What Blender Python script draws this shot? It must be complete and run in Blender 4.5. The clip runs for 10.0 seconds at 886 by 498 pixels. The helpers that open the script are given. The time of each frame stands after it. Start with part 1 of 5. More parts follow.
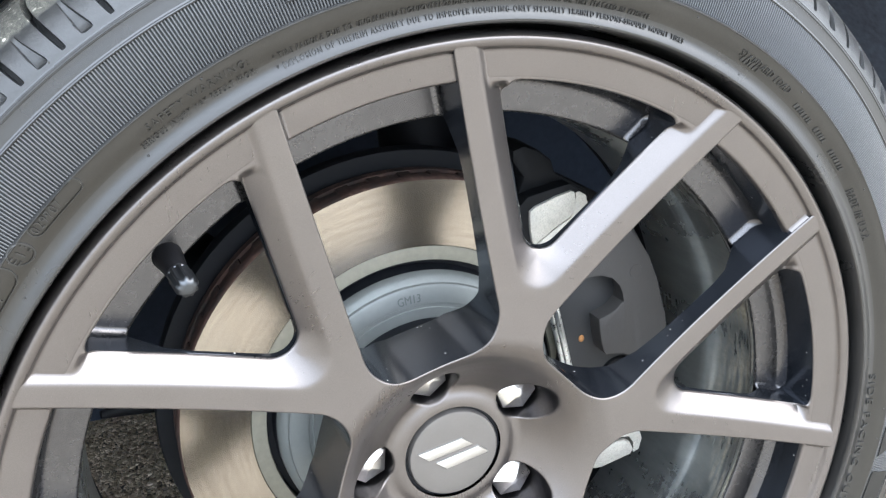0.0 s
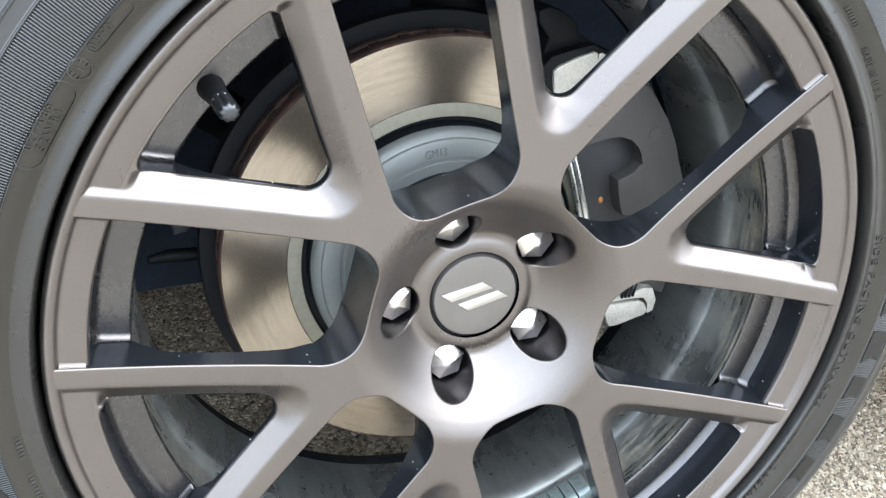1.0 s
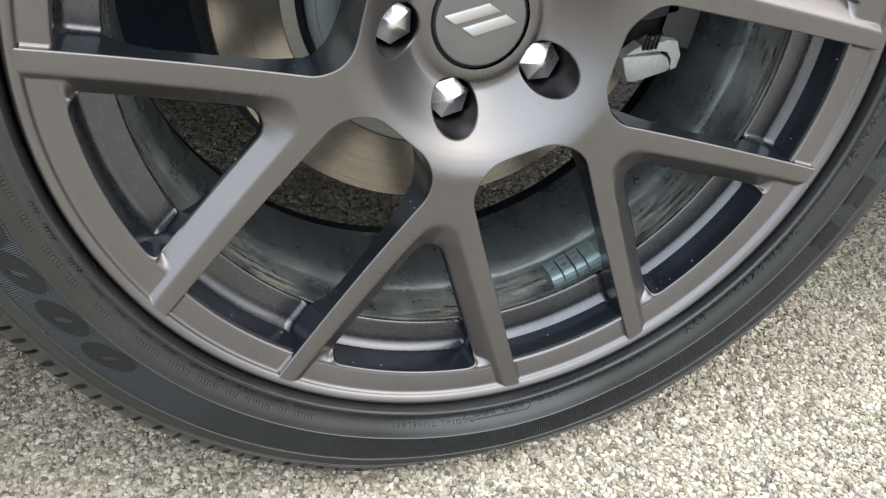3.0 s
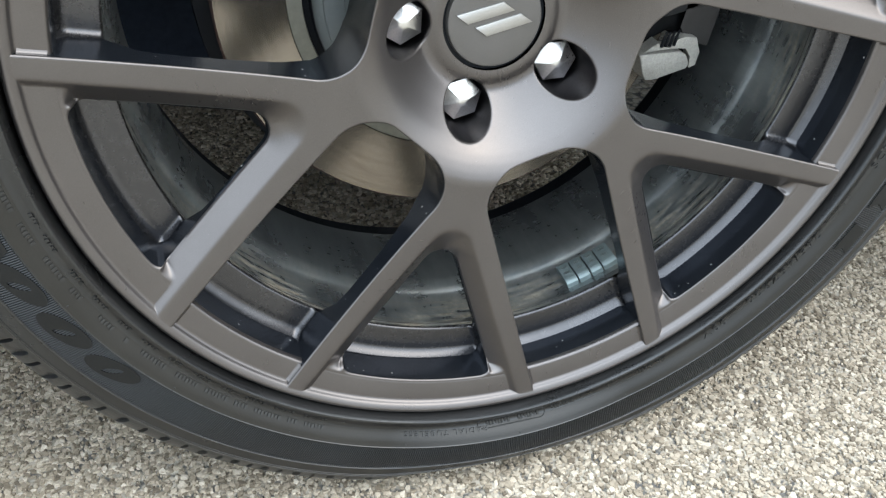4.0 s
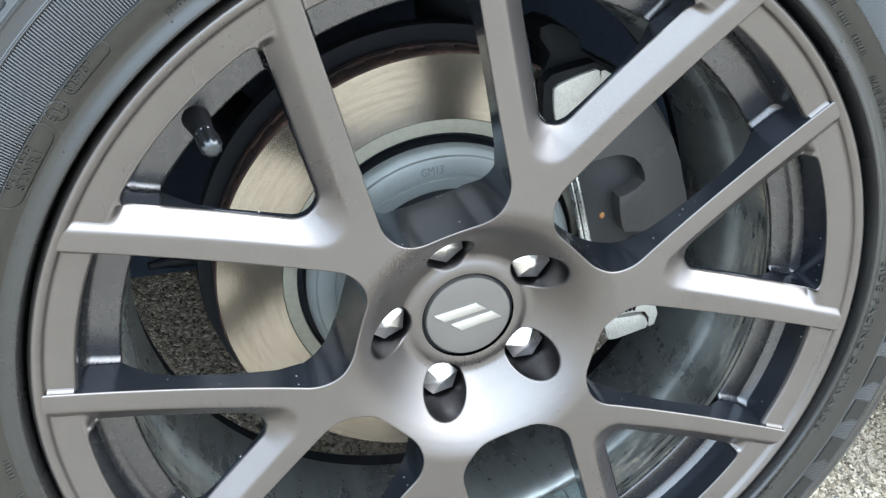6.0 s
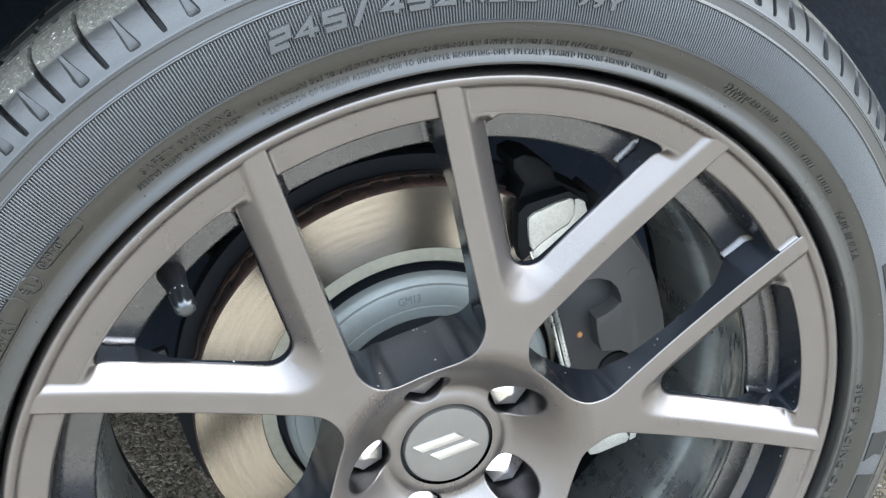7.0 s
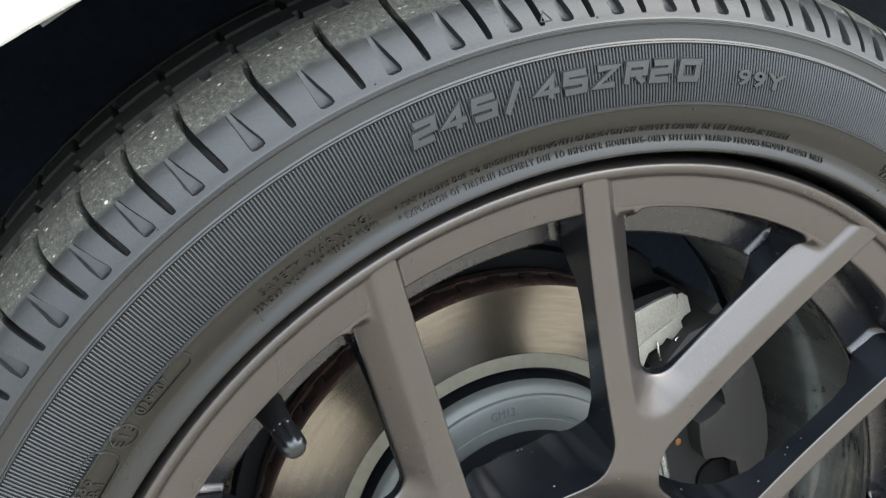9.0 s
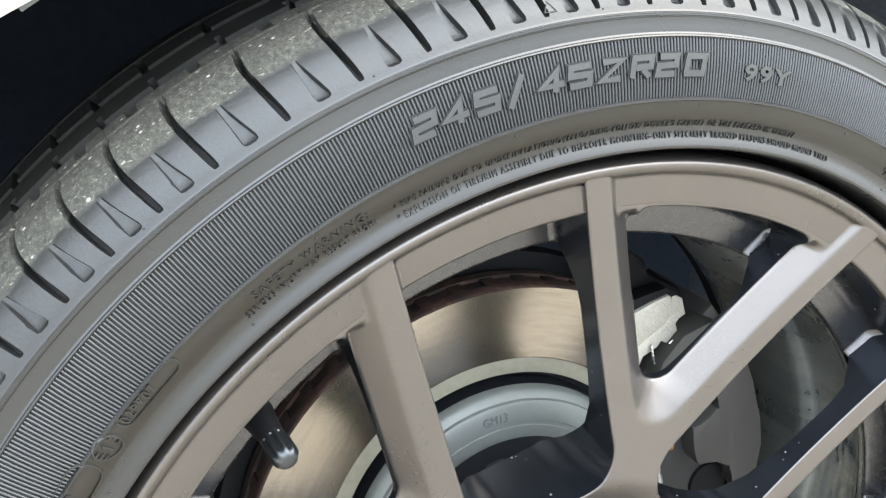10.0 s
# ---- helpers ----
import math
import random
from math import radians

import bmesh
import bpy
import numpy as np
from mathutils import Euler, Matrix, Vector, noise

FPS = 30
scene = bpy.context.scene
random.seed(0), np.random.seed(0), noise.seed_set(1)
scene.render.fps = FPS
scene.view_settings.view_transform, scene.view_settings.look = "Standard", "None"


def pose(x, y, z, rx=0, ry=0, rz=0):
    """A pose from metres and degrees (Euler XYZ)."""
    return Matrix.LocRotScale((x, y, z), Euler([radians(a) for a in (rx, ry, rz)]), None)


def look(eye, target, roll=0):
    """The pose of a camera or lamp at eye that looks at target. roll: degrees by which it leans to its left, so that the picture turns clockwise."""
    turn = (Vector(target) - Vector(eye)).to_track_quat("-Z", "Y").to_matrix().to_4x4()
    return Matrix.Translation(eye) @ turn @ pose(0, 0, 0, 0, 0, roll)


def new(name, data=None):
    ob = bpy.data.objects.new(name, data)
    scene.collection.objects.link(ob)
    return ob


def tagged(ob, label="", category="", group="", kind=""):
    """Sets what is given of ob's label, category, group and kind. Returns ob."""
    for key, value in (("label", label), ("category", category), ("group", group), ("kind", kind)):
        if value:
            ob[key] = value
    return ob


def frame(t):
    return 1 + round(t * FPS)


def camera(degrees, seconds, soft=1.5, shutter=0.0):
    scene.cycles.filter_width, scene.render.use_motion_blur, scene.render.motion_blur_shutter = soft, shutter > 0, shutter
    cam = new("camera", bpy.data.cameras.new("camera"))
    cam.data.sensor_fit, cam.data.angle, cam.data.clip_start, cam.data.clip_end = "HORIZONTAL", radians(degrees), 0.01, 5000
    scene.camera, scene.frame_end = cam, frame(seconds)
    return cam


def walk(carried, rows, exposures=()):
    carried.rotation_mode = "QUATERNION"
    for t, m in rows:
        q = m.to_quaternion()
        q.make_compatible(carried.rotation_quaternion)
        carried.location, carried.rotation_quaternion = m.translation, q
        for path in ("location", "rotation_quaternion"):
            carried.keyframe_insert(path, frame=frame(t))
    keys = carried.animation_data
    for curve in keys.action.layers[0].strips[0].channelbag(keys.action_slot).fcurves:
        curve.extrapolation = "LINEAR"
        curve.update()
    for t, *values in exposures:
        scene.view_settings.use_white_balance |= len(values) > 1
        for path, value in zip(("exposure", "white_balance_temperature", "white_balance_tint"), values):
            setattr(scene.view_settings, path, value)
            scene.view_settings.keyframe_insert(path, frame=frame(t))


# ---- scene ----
cam = camera(53.06, 10.0, soft=1.3)
PATH = [
    (0, (-0.1831, -0.4019, 0.6721), (0.1525, 0.4730, 0.3230), -0.69),
    (0.3, (-0.1933, -0.4273, 0.6752), (0.1187, 0.4443, 0.2971), -0.37),
    (0.5, (-0.1932, -0.4422, 0.6685), (0.1080, 0.4287, 0.2802), -0.65),
    (0.8, (-0.1915, -0.4505, 0.6533), (0.0952, 0.4133, 0.2390), -0.43),
    (1, (-0.1950, -0.4503, 0.6408), (0.0928, 0.4057, 0.2115), -0.36),
    (1.2, (-0.1946, -0.4556, 0.6301), (0.0881, 0.3950, 0.1868), -0.37),
    (1.5, (-0.1936, -0.4562, 0.6119), (0.0890, 0.3817, 0.1448), 0.11),
    (1.7, (-0.1880, -0.4603, 0.6021), (0.0824, 0.3729, 0.1197), 0.01),
    (2, (-0.1888, -0.4611, 0.5877), (0.0780, 0.3621, 0.0865), 0.33),
    (2.2, (-0.1891, -0.4635, 0.5811), (0.0706, 0.3535, 0.0662), 0.32),
    (2.5, (-0.1877, -0.4661, 0.5618), (0.0645, 0.3449, 0.0339), 0.37),
    (2.7, (-0.1856, -0.4670, 0.5503), (0.0610, 0.3385, 0.0115), 0.32),
    (3.8, (-0.1749, -0.4454, 0.5148), (0.0534, 0.3489, -0.0481), -0.35),
    (4, (-0.1785, -0.4421, 0.5372), (0.0495, 0.3511, -0.0273), -0.35),
    (4.2, (-0.1762, -0.4386, 0.5574), (0.0512, 0.3541, -0.0083), -0.32),
    (4.5, (-0.1721, -0.4354, 0.5914), (0.0533, 0.3537, 0.0200), -0.16),
    (4.7, (-0.1691, -0.4333, 0.6102), (0.0538, 0.3541, 0.0354), 0.18),
    (5, (-0.1674, -0.4338, 0.6328), (0.0577, 0.3652, 0.0753), 0.11),
    (5.2, (-0.1657, -0.4389, 0.6487), (0.0592, 0.3756, 0.1139), -0.27),
    (5.5, (-0.1643, -0.4375, 0.6698), (0.0672, 0.3938, 0.1645), -0.59),
    (5.7, (-0.1629, -0.4368, 0.6754), (0.0728, 0.4015, 0.1837), -0.43),
    (6.8, (-0.1568, -0.4279, 0.7094), (0.1078, 0.4337, 0.2762), -0.68),
    (6.9, (-0.1505, -0.4235, 0.7207), (0.1138, 0.4402, 0.2917), -0.73),
    (7, (-0.1449, -0.4187, 0.7313), (0.1155, 0.4477, 0.3052), -0.79),
    (7.2, (-0.1411, -0.4099, 0.7455), (0.1152, 0.4615, 0.3272), -1.18),
    (7.5, (-0.1376, -0.4077, 0.7579), (0.1158, 0.4763, 0.3650), -1.36),
    (7.7, (-0.1413, -0.3981, 0.7552), (0.1121, 0.4941, 0.3815), -1.67),
    (7.9, (-0.1509, -0.3850, 0.7517), (0.1016, 0.5136, 0.3931), -1.71),
    (8, (-0.1553, -0.3782, 0.7521), (0.1016, 0.5219, 0.4002), -1.83),
    (8.2, (-0.1661, -0.3659, 0.7579), (0.1003, 0.5350, 0.4152), -1.84),
    (8.4, (-0.1779, -0.3557, 0.7537), (0.0948, 0.5457, 0.4171), -1.96),
    (8.5, (-0.1848, -0.3512, 0.7498), (0.0918, 0.5489, 0.4133), -2.11),
    (8.7, (-0.1969, -0.3416, 0.7414), (0.0902, 0.5531, 0.3993), -2.11),
    (9, (-0.2102, -0.3294, 0.7222), (0.1142, 0.5519, 0.3787), -1.60),
    (9.2, (-0.2221, -0.3247, 0.7177), (0.1121, 0.5536, 0.3756), -1.50),
    (9.3, (-0.2238, -0.3238, 0.7208), (0.1135, 0.5530, 0.3781), -1.40),
    (9.5, (-0.2231, -0.3189, 0.7247), (0.1211, 0.5554, 0.3825), -1.20),
    (9.7, (-0.2201, -0.3148, 0.7100), (0.1258, 0.5589, 0.3679), -1.12),
    (9.9, (-0.2165, -0.3142, 0.7126), (0.1382, 0.5567, 0.3725), -1.09),
    (10, (-0.2155, -0.3121, 0.7157), (0.1383, 0.5593, 0.3757), -1.03),
]
EXPOSURES = [(0.0, 3.5, 6470, 9), (0.5, 3.46, 6520, 9), (1.0, 3.36, 6570, 8), (1.5, 3.14, 6610, 8), (2.0, 2.95, 6710, 7), (2.5, 2.66, 6660, 6), (4.0, 2.37, 6510, 5), (4.5, 2.52, 6360, 4), (5.0, 2.82, 6260, 4), (5.5, 3.1, 6160, 3), (7.0, 3.48, 6270, 5), (7.5, 3.5, 6320, 6), (8.0, 3.37, 6420, 6), (8.4, 2.9, 6620, 6), (8.7, 2.68, 6720, 6), (9.0, 2.68, 6770, 6), (9.5, 3.22, 6820, 6), (10.0, 3.45, 6820, 6)]
walk(cam, [(t, look(eye, target, roll)) for t, eye, target, roll in PATH], EXPOSURES)

# ---- light: bright overcast sky with a weak wide sun ----
world = bpy.data.worlds.new("overcast_sky")
scene.world = world
world.use_nodes = True
wn = world.node_tree
sky = wn.nodes.new("ShaderNodeTexSky")
sky.sky_type = "NISHITA"
sky.sun_disc = False
sky.sun_elevation = radians(45)
sky.sun_rotation = radians(127)
sky.air_density, sky.dust_density, sky.ozone_density = 1.0, 4.0, 1.0
veil = wn.nodes.new("ShaderNodeMixRGB")
veil.inputs[0].default_value = 0.88
veil.inputs[2].default_value = (4.9, 5.5, 6.4, 1)
wn.links.new(sky.outputs[0], veil.inputs[1])
bg = wn.nodes["Background"]
bg.inputs[1].default_value = 0.13
# an overcast sky is three times as bright overhead as at the horizon
where = wn.nodes.new("ShaderNodeTexCoord")
parts = wn.nodes.new("ShaderNodeSeparateXYZ")
wn.links.new(where.outputs["Generated"], parts.inputs[0])
rise = wn.nodes.new("ShaderNodeMapRange")
rise.inputs["From Min"].default_value, rise.inputs["From Max"].default_value = 0.0, 1.0
rise.inputs["To Min"].default_value, rise.inputs["To Max"].default_value = 0.45, 1.60
wn.links.new(parts.outputs[2], rise.inputs["Value"])
dome = wn.nodes.new("ShaderNodeMixRGB")
dome.blend_type = "MULTIPLY"
dome.inputs[0].default_value = 1.0
wn.links.new(veil.outputs[0], dome.inputs[1])
wn.links.new(rise.outputs[0], dome.inputs[2])
wn.links.new(dome.outputs[0], bg.inputs[0])

sun = new("sun", bpy.data.lights.new("sun", "SUN"))
sun.data.energy, sun.data.angle, sun.data.color = 0.12, radians(60), (1.0, 0.98, 0.95)
sun.matrix_world = look((1.2, -0.9, 1.5), (0, 0, 0))


# ---- materials ----
def tree(name):
    m = bpy.data.materials.new(name)
    m.use_nodes = True
    return m, m.node_tree, m.node_tree.nodes["Principled BSDF"]


def noise_tex(nt, scale, detail=4.0, rough=0.55, stretch=None, coords="Object"):
    tc = nt.nodes.new("ShaderNodeTexCoord")
    n = nt.nodes.new("ShaderNodeTexNoise")
    n.inputs["Scale"].default_value, n.inputs["Detail"].default_value, n.inputs["Roughness"].default_value = scale, detail, rough
    src = tc.outputs[coords]
    if stretch:
        mp = nt.nodes.new("ShaderNodeMapping")
        mp.inputs["Scale"].default_value = stretch
        nt.links.new(src, mp.inputs[0])
        src = mp.outputs[0]
    nt.links.new(src, n.inputs["Vector"])
    return n


def ramp(nt, src, stops):
    r = nt.nodes.new("ShaderNodeValToRGB")
    while len(r.color_ramp.elements) < len(stops):
        r.color_ramp.elements.new(0.5)
    for e, (p, c) in zip(r.color_ramp.elements, stops):
        e.position = p
        e.color = (c, c, c, 1) if isinstance(c, (int, float)) else (*c, 1)
    nt.links.new(src, r.inputs[0])
    return r.outputs[0]


def blend(nt, fac, a, b, mode="MIX"):
    x = nt.nodes.new("ShaderNodeMixRGB")
    x.blend_type = mode
    for sock, v in zip(x.inputs, (fac, a, b)):
        if isinstance(v, (int, float)):
            sock.default_value = v if sock.type == "VALUE" else (v, v, v, 1)
        elif isinstance(v, tuple):
            sock.default_value = (*v, 1)
        else:
            nt.links.new(v, sock)
    return x.outputs[0]


def bump(nt, b, height, strength, distance):
    k = nt.nodes.new("ShaderNodeBump")
    k.inputs["Strength"].default_value, k.inputs["Distance"].default_value = strength, distance
    nt.links.new(height, k.inputs["Height"])
    nt.links.new(k.outputs[0], b.inputs["Normal"])
    return k


def plain(name, colour, rough, metal=0.0, vary=0.15, scale=60.0, rvary=0.08, bumped=0.0, bscale=400.0, bdist=0.0003):
    """A surface with a slight change of tone and gloss at two scales."""
    m, nt, b = tree(name)
    big, fine = noise_tex(nt, scale * 0.2, 3), noise_tex(nt, scale * 4, 5)
    both = blend(nt, 0.5, big.outputs[0], fine.outputs[0])
    lo, hi = tuple(c * (1 - vary) for c in colour), tuple(min(1, c * (1 + vary)) for c in colour)
    nt.links.new(ramp(nt, both, [(0.3, lo), (0.7, hi)]), b.inputs["Base Color"])
    nt.links.new(ramp(nt, both, [(0.3, max(0.02, rough - rvary)), (0.7, min(1, rough + rvary))]), b.inputs["Roughness"])
    b.inputs["Metallic"].default_value = metal
    if bumped:
        bump(nt, b, noise_tex(nt, bscale, 4).outputs[0], bumped, bdist)
    return m


def wheel_paint():
    m, nt, b = tree("dark_bronze_wheel_paint")
    flake, cloud = noise_tex(nt, 2600, 2), noise_tex(nt, 14, 4)
    brushed = noise_tex(nt, 500, 3, stretch=(1.0, 1.0, 0.12))
    tone = blend(nt, 0.35, flake.outputs[0], cloud.outputs[0])
    col = ramp(nt, tone, [(0.3, (0.102, 0.0925, 0.0885)), (0.7, (0.142, 0.1295, 0.124))])
    dust = ramp(nt, noise_tex(nt, 2000, 1).outputs[0], [(0.80, 0.0), (0.83, 1.0)])
    nt.links.new(blend(nt, dust, col, (0.32, 0.31, 0.30)), b.inputs["Base Color"])
    nt.links.new(ramp(nt, blend(nt, 0.5, cloud.outputs[0], brushed.outputs[0]), [(0.3, 0.26), (0.7, 0.33)]), b.inputs["Roughness"])
    b.inputs["Metallic"].default_value = 0.86
    bump(nt, b, blend(nt, 0.5, flake.outputs[0], noise_tex(nt, 340, 5, 0.65).outputs[0]), 0.05, 0.0003)
    return m


def barrel_paint():
    m, nt, b = tree("dusty_barrel_paint")
    streak = noise_tex(nt, 30, 5, 0.6, stretch=(1.0, 0.25, 1.0))
    grime = noise_tex(nt, 240, 5, 0.7)
    col = ramp(nt, streak.outputs[0], [(0.35, (0.165, 0.177, 0.179)), (0.7, (0.30, 0.316, 0.310))])
    speck = ramp(nt, grime.outputs[0], [(0.62, 0.0), (0.72, 1.0)])
    patch = ramp(nt, noise_tex(nt, 9, 3).outputs[0], [(0.52, 0.0), (0.66, 1.0)])
    both = blend(nt, 1.0, speck, patch, "MULTIPLY")
    col = blend(nt, both, col, (0.34, 0.31, 0.26))
    # dried splash marks drawn out round the barrel
    tc = nt.nodes.new("ShaderNodeTexCoord")
    sep = nt.nodes.new("ShaderNodeSeparateXYZ")
    nt.links.new(tc.outputs["Object"], sep.inputs[0])
    turn = nt.nodes.new("ShaderNodeMath")
    turn.operation = "ARCTAN2"
    nt.links.new(sep.outputs[2], turn.inputs[0])
    nt.links.new(sep.outputs[0], turn.inputs[1])
    place = nt.nodes.new("ShaderNodeCombineXYZ")
    nt.links.new(turn.outputs[0], place.inputs[0])
    nt.links.new(sep.outputs[1], place.inputs[1])
    marks = []
    for sa, sy, detail in ((9.0, 240.0, 6), (2.0, 20.0, 3)):
        mp = nt.nodes.new("ShaderNodeMapping")
        mp.inputs["Scale"].default_value = (sa, sy, 1.0)
        nt.links.new(place.outputs[0], mp.inputs[0])
        nz = nt.nodes.new("ShaderNodeTexNoise")
        nz.inputs["Scale"].default_value, nz.inputs["Detail"].default_value = 1.0, detail
        nt.links.new(mp.outputs[0], nz.inputs["Vector"])
        marks.append(nz.outputs[0])
    drawn = blend(nt, 1.0, ramp(nt, marks[0], [(0.38, 0.0), (0.64, 0.75)]), ramp(nt, marks[1], [(0.37, 0.0), (0.52, 1.0)]), "MULTIPLY")
    front = nt.nodes.new("ShaderNodeMapRange")
    front.inputs["From Min"].default_value, front.inputs["From Max"].default_value = 0.066, 0.100
    front.inputs["To Min"].default_value, front.inputs["To Max"].default_value = 1.0, 0.10
    nt.links.new(sep.outputs[1], front.inputs["Value"])
    drawn = blend(nt, 1.0, drawn, front.outputs[0], "MULTIPLY")
    col = blend(nt, drawn, col, ramp(nt, grime.outputs[0], [(0.35, (0.16, 0.127, 0.083)), (0.62, (0.42, 0.36, 0.265))]))
    nt.links.new(col, b.inputs["Base Color"])
    nt.links.new(blend(nt, drawn, ramp(nt, streak.outputs[0], [(0.3, 0.20), (0.75, 0.38)]), 0.7), b.inputs["Roughness"])
    nt.links.new(ramp(nt, drawn, [(0.0, 0.8), (1.0, 0.0)]), b.inputs["Metallic"])
    bump(nt, b, grime.outputs[0], 0.1, 0.0004)
    return m


def rubber(name, lo, hi, rough, worn=False, sheen=0.5):
    m, nt, b = tree(name)
    cloud, fine = noise_tex(nt, 12, 5), noise_tex(nt, 700, 4)
    col = ramp(nt, blend(nt, 0.4, cloud.outputs[0], fine.outputs[0]), [(0.3, lo), (0.7, hi)])
    rgh = ramp(nt, cloud.outputs[0], [(0.3, rough - 0.06), (0.7, rough + 0.07)])
    height = fine.outputs[0]
    if worn:
        # the scuffed contact band of the tread, with grit and pale scratches
        tc = nt.nodes.new("ShaderNodeTexCoord")
        sep = nt.nodes.new("ShaderNodeSeparateXYZ")
        nt.links.new(tc.outputs["Object"], sep.inputs[0])
        sq = []
        for k in (0, 2):
            p = nt.nodes.new("ShaderNodeMath")
            p.operation = "MULTIPLY"
            nt.links.new(sep.outputs[k], p.inputs[0])
            nt.links.new(sep.outputs[k], p.inputs[1])
            sq.append(p.outputs[0])
        add = nt.nodes.new("ShaderNodeMath")
        add.operation = "ADD"
        nt.links.new(sq[0], add.inputs[0])
        nt.links.new(sq[1], add.inputs[1])
        root = nt.nodes.new("ShaderNodeMath")
        root.operation = "SQRT"
        nt.links.new(add.outputs[0], root.inputs[0])
        wob = nt.nodes.new("ShaderNodeMath")
        wob.operation = "MULTIPLY_ADD"
        nt.links.new(noise_tex(nt, 160, 4).outputs[0], wob.inputs[0])
        wob.inputs[1].default_value = 0.004
        nt.links.new(root.outputs[0], wob.inputs[2])
        mask = nt.nodes.new("ShaderNodeMapRange")
        mask.inputs["From Min"].default_value, mask.inputs["From Max"].default_value = 0.3545, 0.3560
        nt.links.new(wob.outputs[0], mask.inputs["Value"])
        grit = noise_tex(nt, 420, 8, 0.9, stretch=(1.0, 0.6, 1.0))
        gcol = ramp(nt, grit.outputs[0], [(0.36, (0.009, 0.009, 0.008)), (0.47, (0.031, 0.031, 0.026)), (0.57, (0.066, 0.064, 0.053)), (0.67, (0.17, 0.166, 0.143))])
        spot = nt.nodes.new("ShaderNodeTexVoronoi")
        spot.inputs["Scale"].default_value = 210
        nt.links.new(tc.outputs["Object"], spot.inputs["Vector"])
        rare = blend(nt, 1.0, ramp(nt, spot.outputs["Distance"], [(0.10, 1.0), (0.22, 0.0)]), ramp(nt, spot.outputs["Color"], [(0.62, 0.0), (0.70, 1.0)]), "MULTIPLY")
        gcol = blend(nt, rare, gcol, (0.45, 0.44, 0.40))
        # short pale scratches
        nick = noise_tex(nt, 170, 2, 0.5, stretch=(1.0, 3.6, 3.2))
        gcol = blend(nt, ramp(nt, nick.outputs[0], [(0.66, 0.0), (0.72, 0.6)]), gcol, (0.28, 0.27, 0.23))
        col = blend(nt, mask.outputs[0], col, gcol)
        rgh = blend(nt, mask.outputs[0], rgh, 0.85)
        height = blend(nt, mask.outputs[0], fine.outputs[0], ramp(nt, grit.outputs[0], [(0.36, 0.0), (0.66, 3.0)]))
    nt.links.new(col, b.inputs["Base Color"])
    nt.links.new(rgh, b.inputs["Roughness"])
    b.inputs["Specular IOR Level"].default_value = sheen
    bump(nt, b, height, 0.22 if worn else 0.10, 0.0006)
    return m


def rotor_steel():
    m, nt, b = tree("brushed_rotor_steel")
    tc = nt.nodes.new("ShaderNodeTexCoord")
    sep = nt.nodes.new("ShaderNodeSeparateXYZ")
    nt.links.new(tc.outputs["Object"], sep.inputs[0])
    comb = nt.nodes.new("ShaderNodeCombineXYZ")
    ln = nt.nodes.new("ShaderNodeVectorMath")
    ln.operation = "LENGTH"
    flat = nt.nodes.new("ShaderNodeCombineXYZ")
    nt.links.new(sep.outputs[0], flat.inputs[0])
    nt.links.new(sep.outputs[2], flat.inputs[2])
    nt.links.new(flat.outputs[0], ln.inputs[0])
    nt.links.new(ln.outputs["Value"], comb.inputs[0])
    rings = nt.nodes.new("ShaderNodeTexNoise")
    rings.inputs["Scale"].default_value, rings.inputs["Detail"].default_value = 900, 4
    nt.links.new(comb.outputs[0], rings.inputs["Vector"])
    stain = noise_tex(nt, 25, 4)
    c1 = ramp(nt, rings.outputs[0], [(0.3, (0.240, 0.212, 0.178)), (0.7, (0.300, 0.266, 0.225))])
    c1 = blend(nt, ramp(nt, stain.outputs[0], [(0.52, 0.0), (0.85, 0.35)]), c1, (0.33, 0.265, 0.19))
    # reflections painted as uneven dark sectors, each drawn out along the circle
    turn = nt.nodes.new("ShaderNodeMath")
    turn.operation = "ARCTAN2"
    nt.links.new(sep.outputs[2], turn.inputs[0])
    nt.links.new(sep.outputs[0], turn.inputs[1])
    place = nt.nodes.new("ShaderNodeCombineXYZ")
    nt.links.new(turn.outputs[0], place.inputs[0])
    nt.links.new(ln.outputs["Value"], place.inputs[1])
    mp = nt.nodes.new("ShaderNodeMapping")
    mp.inputs["Scale"].default_value = (5.0, 300.0, 1.0)
    nt.links.new(place.outputs[0], mp.inputs[0])
    film = nt.nodes.new("ShaderNodeTexNoise")
    film.inputs["Scale"].default_value, film.inputs["Detail"].default_value = 1.0, 5
    nt.links.new(mp.outputs[0], film.inputs["Vector"])
    c1 = blend(nt, ramp(nt, film.outputs[0], [(0.42, 0.0), (0.72, 0.45)]), c1, (0.15, 0.125, 0.098))
    nt.links.new(c1, b.inputs["Base Color"])
    nt.links.new(ramp(nt, rings.outputs[0], [(0.3, 0.23), (0.7, 0.27)]), b.inputs["Roughness"])
    b.inputs["Metallic"].default_value = 0.95
    return m


def rusty_edge():
    m, nt, b = tree("rusty_vented_edge")
    n = noise_tex(nt, 55, 5, 0.7)
    nt.links.new(ramp(nt, n.outputs[0], [(0.35, (0.012, 0.010, 0.009)), (0.58, (0.048, 0.022, 0.016)), (0.76, (0.13, 0.085, 0.065))]), b.inputs["Base Color"])
    b.inputs["Roughness"].default_value = 0.85
    bump(nt, b, n.outputs[0], 0.5, 0.001)
    return m


